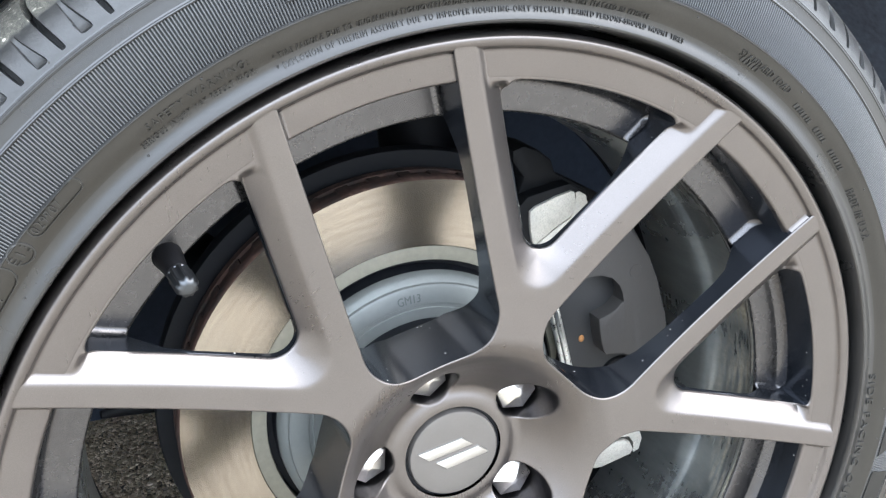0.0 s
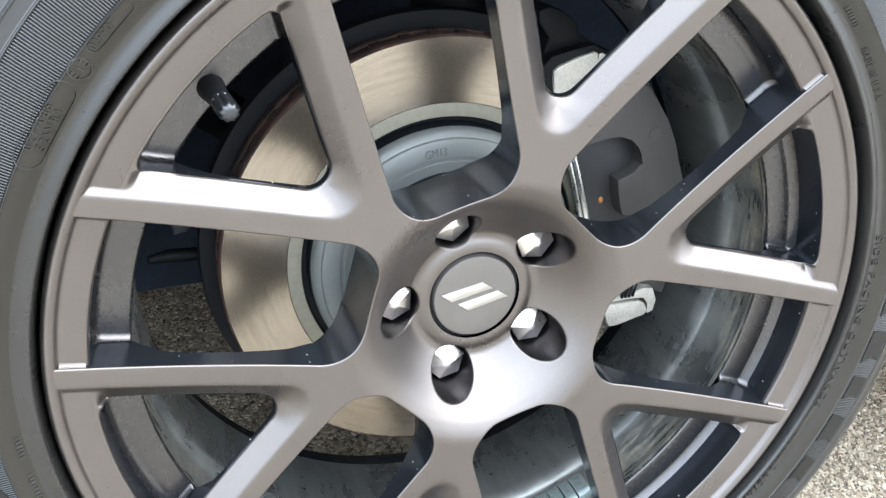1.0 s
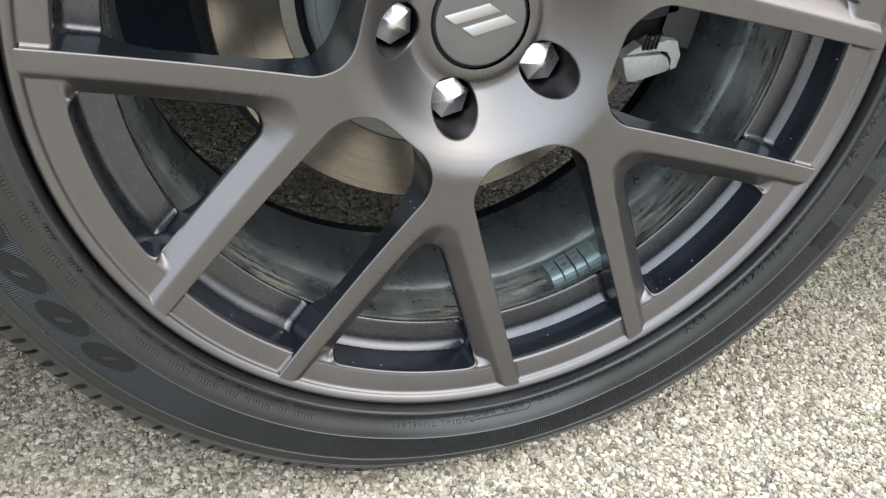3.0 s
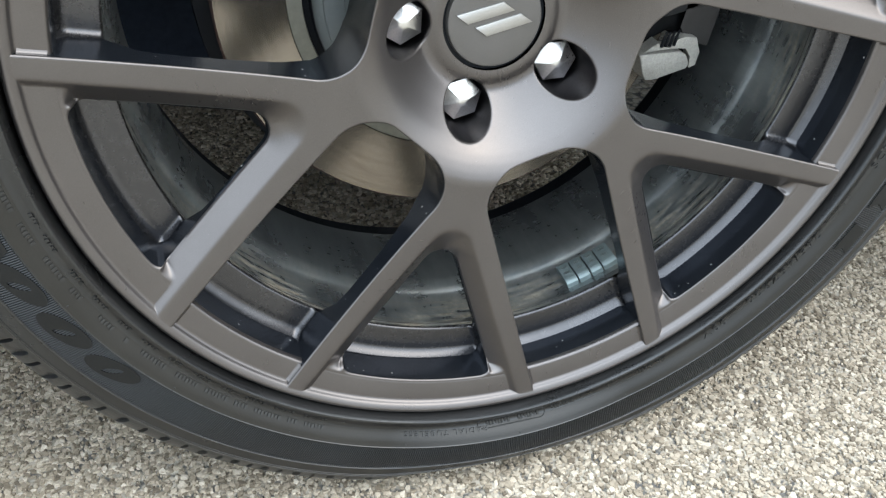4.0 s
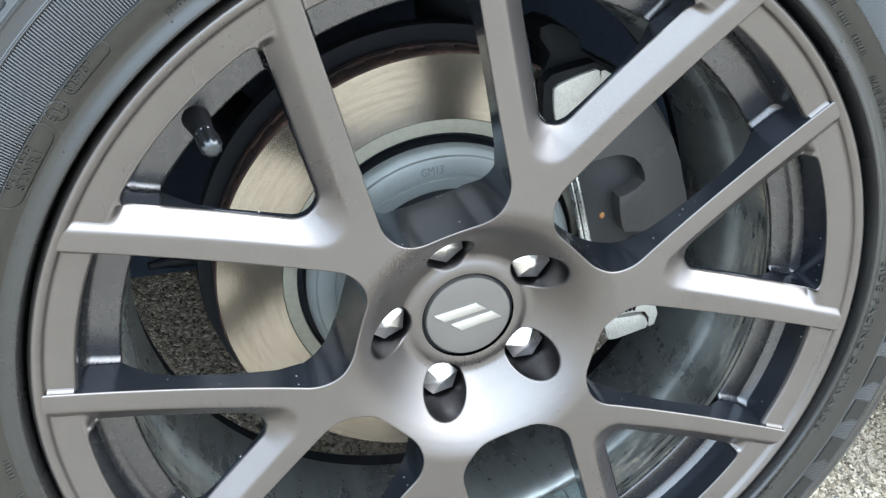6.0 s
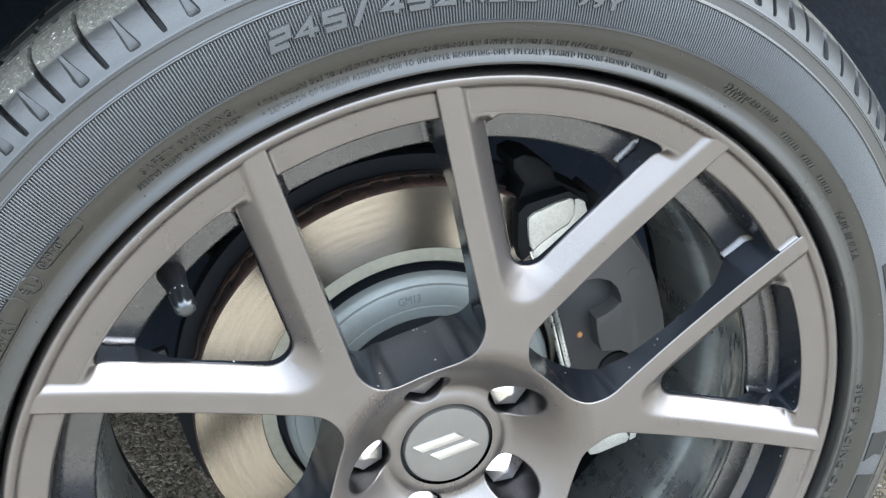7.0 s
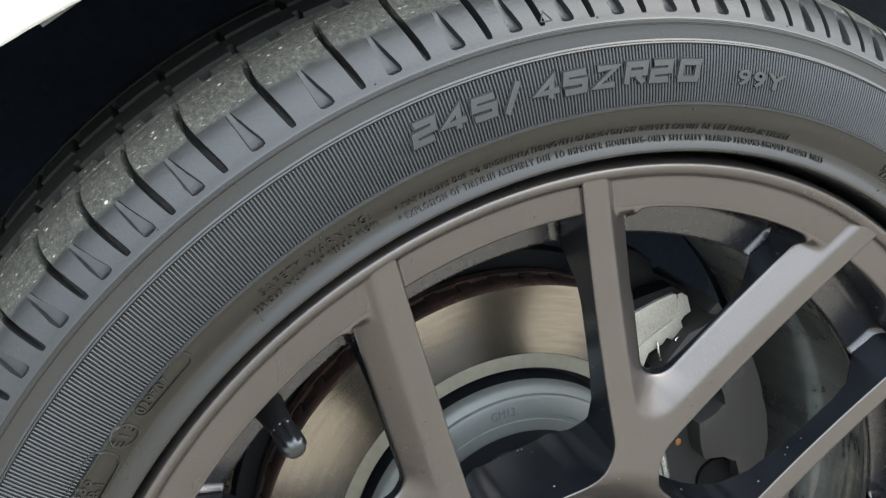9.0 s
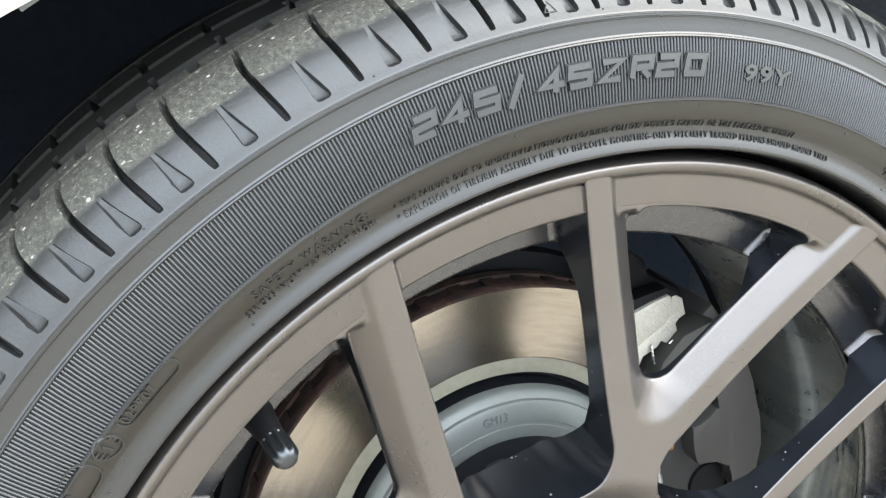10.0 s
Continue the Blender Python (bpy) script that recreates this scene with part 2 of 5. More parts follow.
def asphalt():
    m, nt, b = tree("asphalt_binder")
    fine, mid = noise_tex(nt, 900, 5, 0.7), noise_tex(nt, 120, 5, 0.6)
    vor = nt.nodes.new("ShaderNodeTexVoronoi")
    tc = nt.nodes.new("ShaderNodeTexCoord")
    nt.links.new(tc.outputs["Object"], vor.inputs["Vector"])
    vor.inputs["Scale"].default_value = 260
    grit = ramp(nt, blend(nt, 0.5, fine.outputs[0], vor.outputs["Color"]), [(0.3, (0.06, 0.053, 0.043)), (0.55, (0.14, 0.126, 0.10)), (0.75, (0.30, 0.275, 0.225))])
    binder = blend(nt, 0.6, grit, ramp(nt, mid.outputs[0], [(0.3, 0.05), (0.7, 0.15)]))
    cell = nt.nodes.new("ShaderNodeTexVoronoi")
    cell.inputs["Scale"].default_value = 140
    nt.links.new(tc.outputs["Object"], cell.inputs["Vector"])
    pale = ramp(nt, cell.outputs["Color"], [(0.0, (0.24, 0.210, 0.165)), (0.5, (0.385, 0.342, 0.276)), (1.0, (0.53, 0.483, 0.405))])
    inside = ramp(nt, cell.outputs["Distance"], [(0.55, 1.0), (0.75, 0.0)])
    nt.links.new(blend(nt, inside, binder, pale), b.inputs["Base Color"])
    b.inputs["Roughness"].default_value = 0.92
    bump(nt, b, blend(nt, 0.5, fine.outputs[0], vor.outputs["Distance"]), 0.8, 0.0015)
    return m


def stones():
    m, nt, b = tree("pale_aggregate")
    geo = nt.nodes.new("ShaderNodeNewGeometry")
    per = ramp(nt, geo.outputs["Random Per Island"], [(0.0, (0.15, 0.120, 0.086)), (0.25, (0.31, 0.258, 0.190)), (0.5, (0.425, 0.360, 0.275)), (0.8, (0.52, 0.448, 0.350)), (1.0, (0.65, 0.575, 0.470))])
    spot = noise_tex(nt, 700, 4, 0.7)
    nt.links.new(blend(nt, 0.5, per, ramp(nt, spot.outputs[0], [(0.3, (0.45, 0.43, 0.40)), (0.7, (1.0, 1.0, 0.97))]), "MULTIPLY"), b.inputs["Base Color"])
    b.inputs["Roughness"].default_value = 0.8
    bump(nt, b, spot.outputs[0], 0.4, 0.0006)
    return m


# wheel paint darkened to navy: the walls' shade is put into the colour
def shaded_wall_paint():
    m, nt, b = tree("darkened_wall_navy")
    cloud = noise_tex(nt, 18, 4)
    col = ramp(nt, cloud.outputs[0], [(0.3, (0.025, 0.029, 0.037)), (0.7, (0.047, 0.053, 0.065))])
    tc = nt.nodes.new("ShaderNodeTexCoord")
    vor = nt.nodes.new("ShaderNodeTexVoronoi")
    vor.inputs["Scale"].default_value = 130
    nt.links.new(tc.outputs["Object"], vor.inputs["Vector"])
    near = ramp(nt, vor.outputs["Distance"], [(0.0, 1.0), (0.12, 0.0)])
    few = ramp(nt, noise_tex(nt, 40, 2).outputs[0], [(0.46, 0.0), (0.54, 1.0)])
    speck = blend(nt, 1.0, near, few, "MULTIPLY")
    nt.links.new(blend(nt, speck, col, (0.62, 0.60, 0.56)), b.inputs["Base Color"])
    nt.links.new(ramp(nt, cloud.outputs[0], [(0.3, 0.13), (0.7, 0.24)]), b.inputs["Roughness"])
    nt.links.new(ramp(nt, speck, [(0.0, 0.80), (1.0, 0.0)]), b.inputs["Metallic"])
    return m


PAINT = wheel_paint()
SHADED_WALLS = shaded_wall_paint()
# ledge in darkened wheel paint: its dark reflections are put into the colour
DARKENED_LEDGE = plain("darkened_ledge_paint", (0.078, 0.076, 0.078), 0.26, 0.95, 0.15, 60, 0.05)
# darker copy of the wheel paint, giving the nut wells painted-in shade
SHADED_WELLS = plain("shaded_nut_well_paint", (0.085, 0.080, 0.084), 0.36, 1.0, 0.25, 120, 0.08, 0.2, 600)
BARREL = barrel_paint()
RUBBER = rubber("sidewall_rubber", (0.006, 0.006, 0.006), (0.011, 0.0108, 0.0105), 0.29, sheen=0.62)
BROWN_RUBBER = rubber("brown_sidewall_rubber", (0.0078, 0.0070, 0.0056), (0.0155, 0.0136, 0.0106), 0.36, sheen=0.42)
# paler and bluer than the sidewall, painting in the sky's sheen on the ribs
RIBBED = rubber("ribbed_band_rubber", (0.012, 0.013, 0.014), (0.020, 0.022, 0.024), 0.36, sheen=0.55)
# darker rubber copy: shade in grooves and between ribs put into colour
DARKENED_RUBBER = rubber("darkened_rubber", (0.006, 0.006, 0.0063), (0.011, 0.011, 0.0114), 0.65, sheen=0.32)
FACE = rubber("raised_face_rubber", (0.010, 0.0106, 0.011), (0.016, 0.0168, 0.0174), 0.42)
MATT = rubber("matt_shape_rubber", (0.007, 0.007, 0.0065), (0.012, 0.0118, 0.011), 0.60, sheen=0.2)
LETTER = rubber("moulded_lettering_rubber", (0.013, 0.0127, 0.0117), (0.022, 0.0214, 0.0198), 0.38, sheen=0.42)
# unscuffed inner rows, darkened as well for the shadow under the arch
INNER_TREAD = rubber("inner_tread_rubber", (0.005, 0.0053, 0.0052), (0.022, 0.0225, 0.020), 0.7, sheen=0.3)
TREAD = rubber("tread_rubber", (0.007, 0.0072, 0.0073), (0.018, 0.0185, 0.0187), 0.38, worn=True)
CHROME = plain("polished_chrome", (0.66, 0.645, 0.62), 0.31, 1.0, 0.16, 160, 0.06, 0.12, 500)
CAP = plain("satin_cap_paint", (0.115, 0.108, 0.102), 0.42, 0.55, 0.08, 300, 0.04, 0.08, 2500, 0.0002)
EMBLEM = plain("satin_silver_emblem", (0.41, 0.40, 0.385), 0.38, 0.9, 0.08, 200)
ROTOR = rotor_steel()
EDGE = rusty_edge()
HAT = plain("grey_coated_hat", (0.165, 0.178, 0.175), 0.50, 0.35, 0.10, 50, 0.08, 0.15, 500)
RING = plain("weathered_coated_ring", (0.21, 0.20, 0.16), 0.6, 0.3, 0.2, 60, 0.1, 0.25, 400)
CALIPER = plain("cast_grey_caliper", (0.047, 0.044, 0.042), 0.62, 0.25, 0.15, 70, 0.08, 0.3, 900, 0.0005)
BRACKET = plain("black_caliper_bracket", (0.004, 0.0045, 0.0055), 0.6, 0.0, 0.25, 70, 0.1, 0.25, 500)
PLATE = plain("dull_dark_backing_plate", (0.022, 0.0225, 0.024), 0.6, 0.2, 0.2, 70, 0.08, 0.3, 700)
PADM = plain("bare_cast_backing", (0.44, 0.425, 0.385), 0.55, 0.55, 0.3, 160, 0.1, 0.8, 700, 0.001)
BRACKET_GREY = plain("dusty_grey_steel", (0.045, 0.047, 0.050), 0.55, 0.2, 0.35, 120, 0.1, 0.3, 400)
CLIP = plain("stainless_clip", (0.62, 0.63, 0.63), 0.3, 1.0, 0.1, 80)
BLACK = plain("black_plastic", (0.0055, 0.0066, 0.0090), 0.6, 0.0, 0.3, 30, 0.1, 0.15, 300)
# black felt lifted towards navy: lens haze put into its colour
LINER = plain("haze_lifted_liner_felt", (0.10, 0.118, 0.16), 0.9, 0.0, 0.5, 40, 0.05, 0.4, 250, 0.001)
VALVE = plain("valve_rubber", (0.007, 0.007, 0.008), 0.5, 0.0, 0.25, 200)
VCAP = plain("dark_metal_valve_cap", (0.055, 0.058, 0.062), 0.34, 0.9, 0.25, 400)
LEAD = plain("coated_weight", (0.215, 0.265, 0.265), 0.42, 0.5, 0.12, 300, 0.08, 0.2, 900)
BODY = plain("white_body_paint", (0.80, 0.80, 0.79), 0.25, 0.0, 0.02, 8)
TAPE = plain("clear_film_tab", (0.05, 0.055, 0.055), 0.4, 0.0, 0.1, 100)
for mat, level in ((VALVE, 0.12), (VCAP, 0.55), (BLACK, 0.22), (BRACKET, 0.15)):
    mat.node_tree.nodes["Principled BSDF"].inputs["Specular IOR Level"].default_value = level
RUST = plain("orange_rust_bolt", (0.36, 0.17, 0.06), 0.75, 0.2, 0.25, 400)
GROUND = asphalt()
STONE = stones()


# ---- mesh helpers ----
def obj(name, mesh, material, parent=None, label=""):
    if material and not mesh.materials:
        mesh.materials.append(material)
    ob = new(name, mesh)
    if parent:
        ob.parent = parent
    if label:
        tagged(ob, label)
    return ob


def raw(name, verts, faces, smooth=True):
    me = bpy.data.meshes.new(name)
    me.from_pydata([tuple(v) for v in verts], [], [tuple(f) for f in faces])
    me.validate()
    me.polygons.foreach_set("use_smooth", [smooth] * len(me.polygons))
    return me


def part(name, bm, material, parent, label="", smooth=True, sharp=35):
    bmesh.ops.recalc_face_normals(bm, faces=bm.faces)
    me = bpy.data.meshes.new(name)
    bm.to_mesh(me)
    bm.free()
    me.polygons.foreach_set("use_smooth", [smooth] * len(me.polygons))
    if smooth:
        me.set_sharp_from_angle(angle=radians(sharp))
    return obj(name, me, material, parent, label)


def thing(name, label, category, group=""):
    return tagged(new(name), label, category, group)


HUB = 0.345  # height of the axle


def revolve(name, profile, steps, material, parent, label="", a0=0.0, a1=360.0, sharp=35):
    """A ring about the axle from a profile of (radius, depth)."""
    bm = bmesh.new()
    full = abs(a1 - a0) >= 360
    n = steps if full else steps + 1
    rows = []
    for k in range(n):
        a = radians(a0 + (a1 - a0) * k / steps)
        rows.append([bm.verts.new((r * math.cos(a), y, r * math.sin(a))) for r, y in profile])
    for k in range(steps):
        p, q = rows[k], rows[(k + 1) % n]
        for i in range(len(profile) - 1):
            bm.faces.new((p[i], p[i + 1], q[i + 1], q[i]))
    ob = part(name, bm, material, parent, label, sharp=sharp)
    ob.location = (0, 0, HUB - parent.location.z)
    return ob


def polar(r, a, y):
    a = radians(a)
    return Vector((r * math.cos(a), y, r * math.sin(a)))


def rounded_slab(outline, y0, y1, edge, bm=None):
    """A plate between depths y0 (front) and y1 from an outline of (x, z), its front edge rounded."""
    bm = bm or bmesh.new()
    n = len(outline)
    cx, cz = sum(p[0] for p in outline) / n, sum(p[1] for p in outline) / n
    def ring(shrink, y):
        out = []
        for k, (x, z) in enumerate(outline):
            px, pz = outline[k - 1]
            qx, qz = outline[(k + 1) % n]
            tx, tz = qx - px, qz - pz
            l = math.hypot(tx, tz) or 1
            nx, nz = -tz / l, tx / l
            if (cx - x) * nx + (cz - z) * nz < 0:
                nx, nz = -nx, -nz
            out.append(bm.verts.new((x + nx * shrink, y, z + nz * shrink)))
        return out
    rings = [ring(edge, y0), ring(edge * 0.3, y0 + edge * 0.3), ring(0, y0 + edge), ring(0, y1)]
    for a, b in zip(rings, rings[1:]):
        for k in range(n):
            bm.faces.new((a[k], a[(k + 1) % n], b[(k + 1) % n], b[k]))
    bm.faces.new(rings[0])
    bm.faces.new(rings[-1][::-1])
    return bm


def tube(bm, path, radii, seg=16):
    """A round bar along a path of points."""
    rings = []
    for k, p in enumerate(path):
        d = (Vector(path[min(k + 1, len(path) - 1)]) - Vector(path[max(k - 1, 0)])).normalized()
        u = d.cross(Vector((0.13, 0.21, 0.97))).normalized()
        v = d.cross(u)
        rings.append([bm.verts.new(Vector(p) + radii[k] * (u * math.cos(t) + v * math.sin(t))) for t in [2 * math.pi * s / seg for s in range(seg)]])
    for a, b in zip(rings, rings[1:]):
        for s in range(seg):
            bm.faces.new((a[s], a[(s + 1) % seg], b[(s + 1) % seg], b[s]))
    bm.faces.new(rings[0][::-1])
    bm.faces.new(rings[-1])
    return bm


def box(bm, cx, cy, cz, sx, sy, sz, turn=None, bevel=0.0):
    """A box about its centre, turned, with its edges bevelled."""
    m = Matrix.Translation((cx, cy, cz)) @ (turn or Matrix.Identity(4)) @ Matrix.Diagonal((sx, sy, sz, 1))
    made = bmesh.ops.create_cube(bm, size=1.0, matrix=m)
    if bevel:
        edges = list({e for v in made["verts"] for e in v.link_edges})
        bmesh.ops.bevel(bm, geom=edges, offset=bevel, segments=2, affect="EDGES", profile=0.6)
    return bm


# ---- ground ----
ground = tagged(obj("ground", raw("ground", [(-300, -300, -0.0015), (300, -300, -0.0015), (300, 300, -0.0015), (-300, 300, -0.0015)], [(0, 1, 2, 3)]), GROUND),
                "pale weathered asphalt with exposed stone chips", "asphalt", kind="structure")


def chips(name, x0, x1, y0, y1, step, lo, hi, seed):
    """Loose-set stone chips of the road surface, each an irregular flat dome."""
    rng = np.random.default_rng(seed)
    gx, gy = np.meshgrid(np.arange(x0, x1, step), np.arange(y0, y1, step))
    n = gx.size
    cx, cy = gx.ravel() + rng.uniform(-0.55, 0.55, n) * step, gy.ravel() + rng.uniform(-0.55, 0.55, n) * step
    size = lo + (hi - lo) * rng.random(n) ** 1.5
    sides = 6
    ang = (np.arange(sides) / sides * 2 * np.pi)[None] + rng.uniform(-0.45, 0.45, (n, sides)) + rng.uniform(0, 6.3, n)[:, None]
    rad = size[:, None] * rng.uniform(0.62, 1.12, (n, sides))
    sq, tw = rng.uniform(0.55, 1.0, n)[:, None], rng.uniform(0, 3.14, n)[:, None]
    lx, ly = rad * np.cos(ang), rad * np.sin(ang) * sq
    lx, ly = lx * np.cos(tw) - ly * np.sin(tw), lx * np.sin(tw) + ly * np.cos(tw)
    top = rng.uniform(0.0003, 0.0015, n)[:, None] + size[:, None] * 0.12
    tx, ty = rng.normal(0, 0.12, n)[:, None], rng.normal(0, 0.12, n)[:, None]
    low = np.stack([cx[:, None] + lx, cy[:, None] + ly, np.full_like(lx, -0.0022)], -1)
    up = np.stack([cx[:, None] + lx * 0.84, cy[:, None] + ly * 0.84, top - 0.0011 + tx * lx + ty * ly + rng.uniform(-1, 1, lx.shape) * 0.0002], -1)
    mid = np.stack([cx, cy, top[:, 0] - 0.0009], -1)[:, None]
    v = np.concatenate([low, up, mid], 1).reshape(-1, 3)
    k = np.arange(sides)
    j = (k + 1) % sides
    quads = np.stack([k, j, j + sides, k + sides], -1)
    tris = np.stack([k + sides, j + sides, np.full(sides, 2 * sides)], -1)
    base = (np.arange(n) * (2 * sides + 1))[:, None, None]
    faces = [tuple(f) for f in (quads[None] + base).reshape(-1, 4).tolist()] + [tuple(f) for f in (tris[None] + base).reshape(-1, 3).tolist()]
    me = bpy.data.meshes.new(name)
    me.from_pydata(v.tolist(), [], faces)
    ob = obj(name, me, STONE)
    return tagged(ob, "pale limestone chips bedded in the asphalt", "stone chips", kind="stuff")


chips("stone_chips", -0.62, 0.80, -0.20, 0.34, 0.0033, 0.0014, 0.0041, 3)
chips("stone_chips", -0.50, 0.36, 0.34, 0.88, 0.0048, 0.0017, 0.0050, 4)

# ---- the wheel: rim, spokes and hub ----
wheel = thing("wheel", "bronze-grey twelve-spoke alloy wheel with a low-profile black tyre on the asphalt", "car wheel")
rim = revolve("rim", [(0.2700, 0.030), (0.2743, 0.026), (0.2747, 0.014), (0.2744, 0.0085), (0.2737, 0.0062), (0.2726, 0.0047), (0.2713, 0.0041), (0.2700, 0.0044),
                      (0.2682, 0.0056), (0.2674, 0.0062), (0.2669, 0.0069), (0.2665, 0.0080), (0.2660, 0.0089), (0.2652, 0.0095), (0.2642, 0.0098), (0.2519, 0.0117), (0.2508, 0.0122), (0.2501, 0.0134), (0.2496, 0.0160),
                      (0.2490, 0.0420), (0.2490, 0.0500), (0.2276, 0.0506)],
              360, PAINT, wheel, "satin bronze-grey rim flange with a stepped inner ledge", sharp=50)
# the flange's inner wall gets the darkened paint
rim.data.materials.append(SHADED_WALLS)
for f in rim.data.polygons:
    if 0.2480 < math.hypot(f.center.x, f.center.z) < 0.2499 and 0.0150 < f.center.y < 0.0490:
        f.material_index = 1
revolve("barrel", [(0.2269, 0.0455), (0.2270, 0.0475), (0.2282, 0.0510), (0.2308, 0.0550), (0.2323, 0.0600), (0.2322, 0.0890), (0.2300, 0.0925), (0.2262, 0.0970), (0.2245, 0.1050), (0.2240, 0.150), (0.2262, 0.166), (0.2285, 0.176)],
        240, BARREL, rim, "dusty dark grey wheel barrel", sharp=60)
# rear of the barrel in black: the shadow it lies in is painted on
revolve("rear_flange", [(0.2285, 0.176), (0.2296, 0.178), (0.2300, 0.1900), (0.2335, 0.1960), (0.2400, 0.2000), (0.2480, 0.2020), (0.2600, 0.2060), (0.2690, 0.2050), (0.2700, 0.2000)], 200, BLACK, rim, "rear flange painted black for its shade", sharp=60)

MID0, FOLD = 14.0, 60.0  # direction of the first pair of spokes, and the angle between the pairs
SLOT = math.tan(radians(1.35))


# the dish of the hub, smoothed
HUB_R = np.linspace(0.020, 0.110, 361)
HUB_Y = np.interp(HUB_R, [0.030, 0.034, 0.0365, 0.040, 0.0440, 0.0482, 0.052, 0.057, 0.062, 0.068, 0.074, 0.079, 0.084, 0.089, 0.0935, 0.097, 0.110],
                  [0.0606, 0.0601, 0.0597, 0.0604, 0.0620, 0.0613, 0.0582, 0.0536, 0.0488, 0.0425, 0.0362, 0.0315, 0.0278, 0.0250, 0.0231, 0.0225, 0.0225])
for _ in range(2):
    HUB_Y = np.convolve(np.pad(HUB_Y, 5, mode="edge"), np.ones(11) / 11, mode="valid")


def face_depth(r):
    """Depth of the wheel's dished front."""
    u = np.clip((r - 0.1) / 0.168, 0, 1.2)
    out = 0.0225 * (1 - u ** 1.7) + 0.0056 * u ** 1.5
    return np.where(r > 0.1, out, np.interp(r, HUB_R, HUB_Y))


def back_depth(r):
    return np.interp(r, [0.082, 0.090, 0.10, 0.1175, 0.135, 0.15, 0.166, 0.183, 0.198, 0.21, 0.223, 0.235, 0.25, 0.27],
                     [0.080, 0.079, 0.066, 0.0500, 0.0400, 0.0362, 0.0331, 0.0309, 0.0292, 0.0298, 0.0375, 0.046, 0.058, 0.064])


def d_slot(x, z, angle):
    """Distance to the open slot between two pairs of spokes (negative inside)."""
    c, s = math.cos(radians(angle)), math.sin(radians(angle))
    a, b = x * c + z * s, np.abs(-x * s + z * c)
    rad = 0.026
    hw = 0.0419 + SLOT * (a - 0.105)
    qa, qb = (0.0855 + rad) - a, b - (hw - rad)
    return np.where((qa > 0) & (qb > 0), np.hypot(np.maximum(qa, 0), np.maximum(qb, 0)), np.maximum(qa, qb)) - rad


def d_wedge(x, z, apex, slope, rad):
    """Distance to a wedge that opens along +x with a rounded apex (negative inside)."""
    t = math.atan(slope)
    u, v = x - (apex + rad / math.sin(t)), np.abs(z)
    side = v * math.cos(t) - u * math.sin(t)
    along = u * math.cos(t) + v * math.sin(t)
    return np.where(along < 0, np.hypot(u, v), side) - rad


def spoke_front(x, z):
    r = np.hypot(x, z)
    d_in, d_mid = d_wedge(x, z, 0.138, 0.56, 0.013), d_wedge(x, z, 0.1138, 0.57, 0.0165)
    # the facet falls from its upper edge to the opening, its edge rounded
    u = np.clip(-d_mid / np.maximum(d_in - d_mid, 1e-3), -4, 1)
    bev = 0.0112 * 0.5 * (u + np.sqrt(u * u + 0.01))
    y = face_depth(r) + bev
    band = np.interp(r, [0.24, 0.2519, 0.2642, 0.2652, 0.2660, 0.2669, 0.2690], [0.0136, 0.0117, 0.0098, 0.0095, 0.0089, 0.0069, 0.0053]) + 0.0002
    floor = np.maximum(band, face_depth(r))
    h = np.clip(0.5 + 0.5 * (floor - y) / 0.0012, 0, 1)
    level = floor * (1 - h) + y * h - 0.0012 * h * (1 - h)
    t, tr = np.clip((-d_in + 0.0004) / 0.0032, 0, 1), np.clip((r - 0.2440) / 0.0057, 0, 1)
    t, tr = t * t * (3 - 2 * t) * np.clip((r - 0.225) / 0.012, 0, 1), tr * tr * (3 - 2 * tr)
    return y + (level - y) * (1 - (1 - t) * (1 - tr))


def clip_grid(us, vs, phi):
    """The part of a grid where phi is negative: points in grid units, faces, and the edges along phi = 0."""
    index, pts, faces, rimmed = {}, [], [], []

    def vert(key, u, v):
        if key not in index:
            index[key] = len(pts)
            pts.append((u, v, key[0] != "c"))
        return index[key]

    inside = phi < 0
    for i in range(len(us) - 1):
        for j in range(len(vs) - 1):
            ring = [(i, j), (i + 1, j), (i + 1, j + 1), (i, j + 1)]
            flags = [inside[p] for p in ring]
            if not any(flags):
                continue
            poly = []
            for k in range(4):
                p, q = ring[k], ring[(k + 1) % 4]
                if flags[k]:
                    poly.append((vert(("c", *p), us[p[0]], vs[p[1]]), False))
                if flags[k] != flags[(k + 1) % 4]:
                    t = float(np.clip(phi[p] / (phi[p] - phi[q]), 0.02, 0.98))
                    key = ("h" if p[1] == q[1] else "v", min(p[0], q[0]), min(p[1], q[1]))
                    poly.append((vert(key, us[p[0]] + t * (us[q[0]] - us[p[0]]), vs[p[1]] + t * (vs[q[1]] - vs[p[1]])), True))
            if len(poly) >= 3:
                faces.append([a for a, _ in poly])
                for k in range(len(poly)):
                    (a, ca), (b, cb) = poly[k], poly[(k + 1) % len(poly)]
                    if ca and cb:
                        rimmed.append((a, b))
    return pts, faces, rimmed


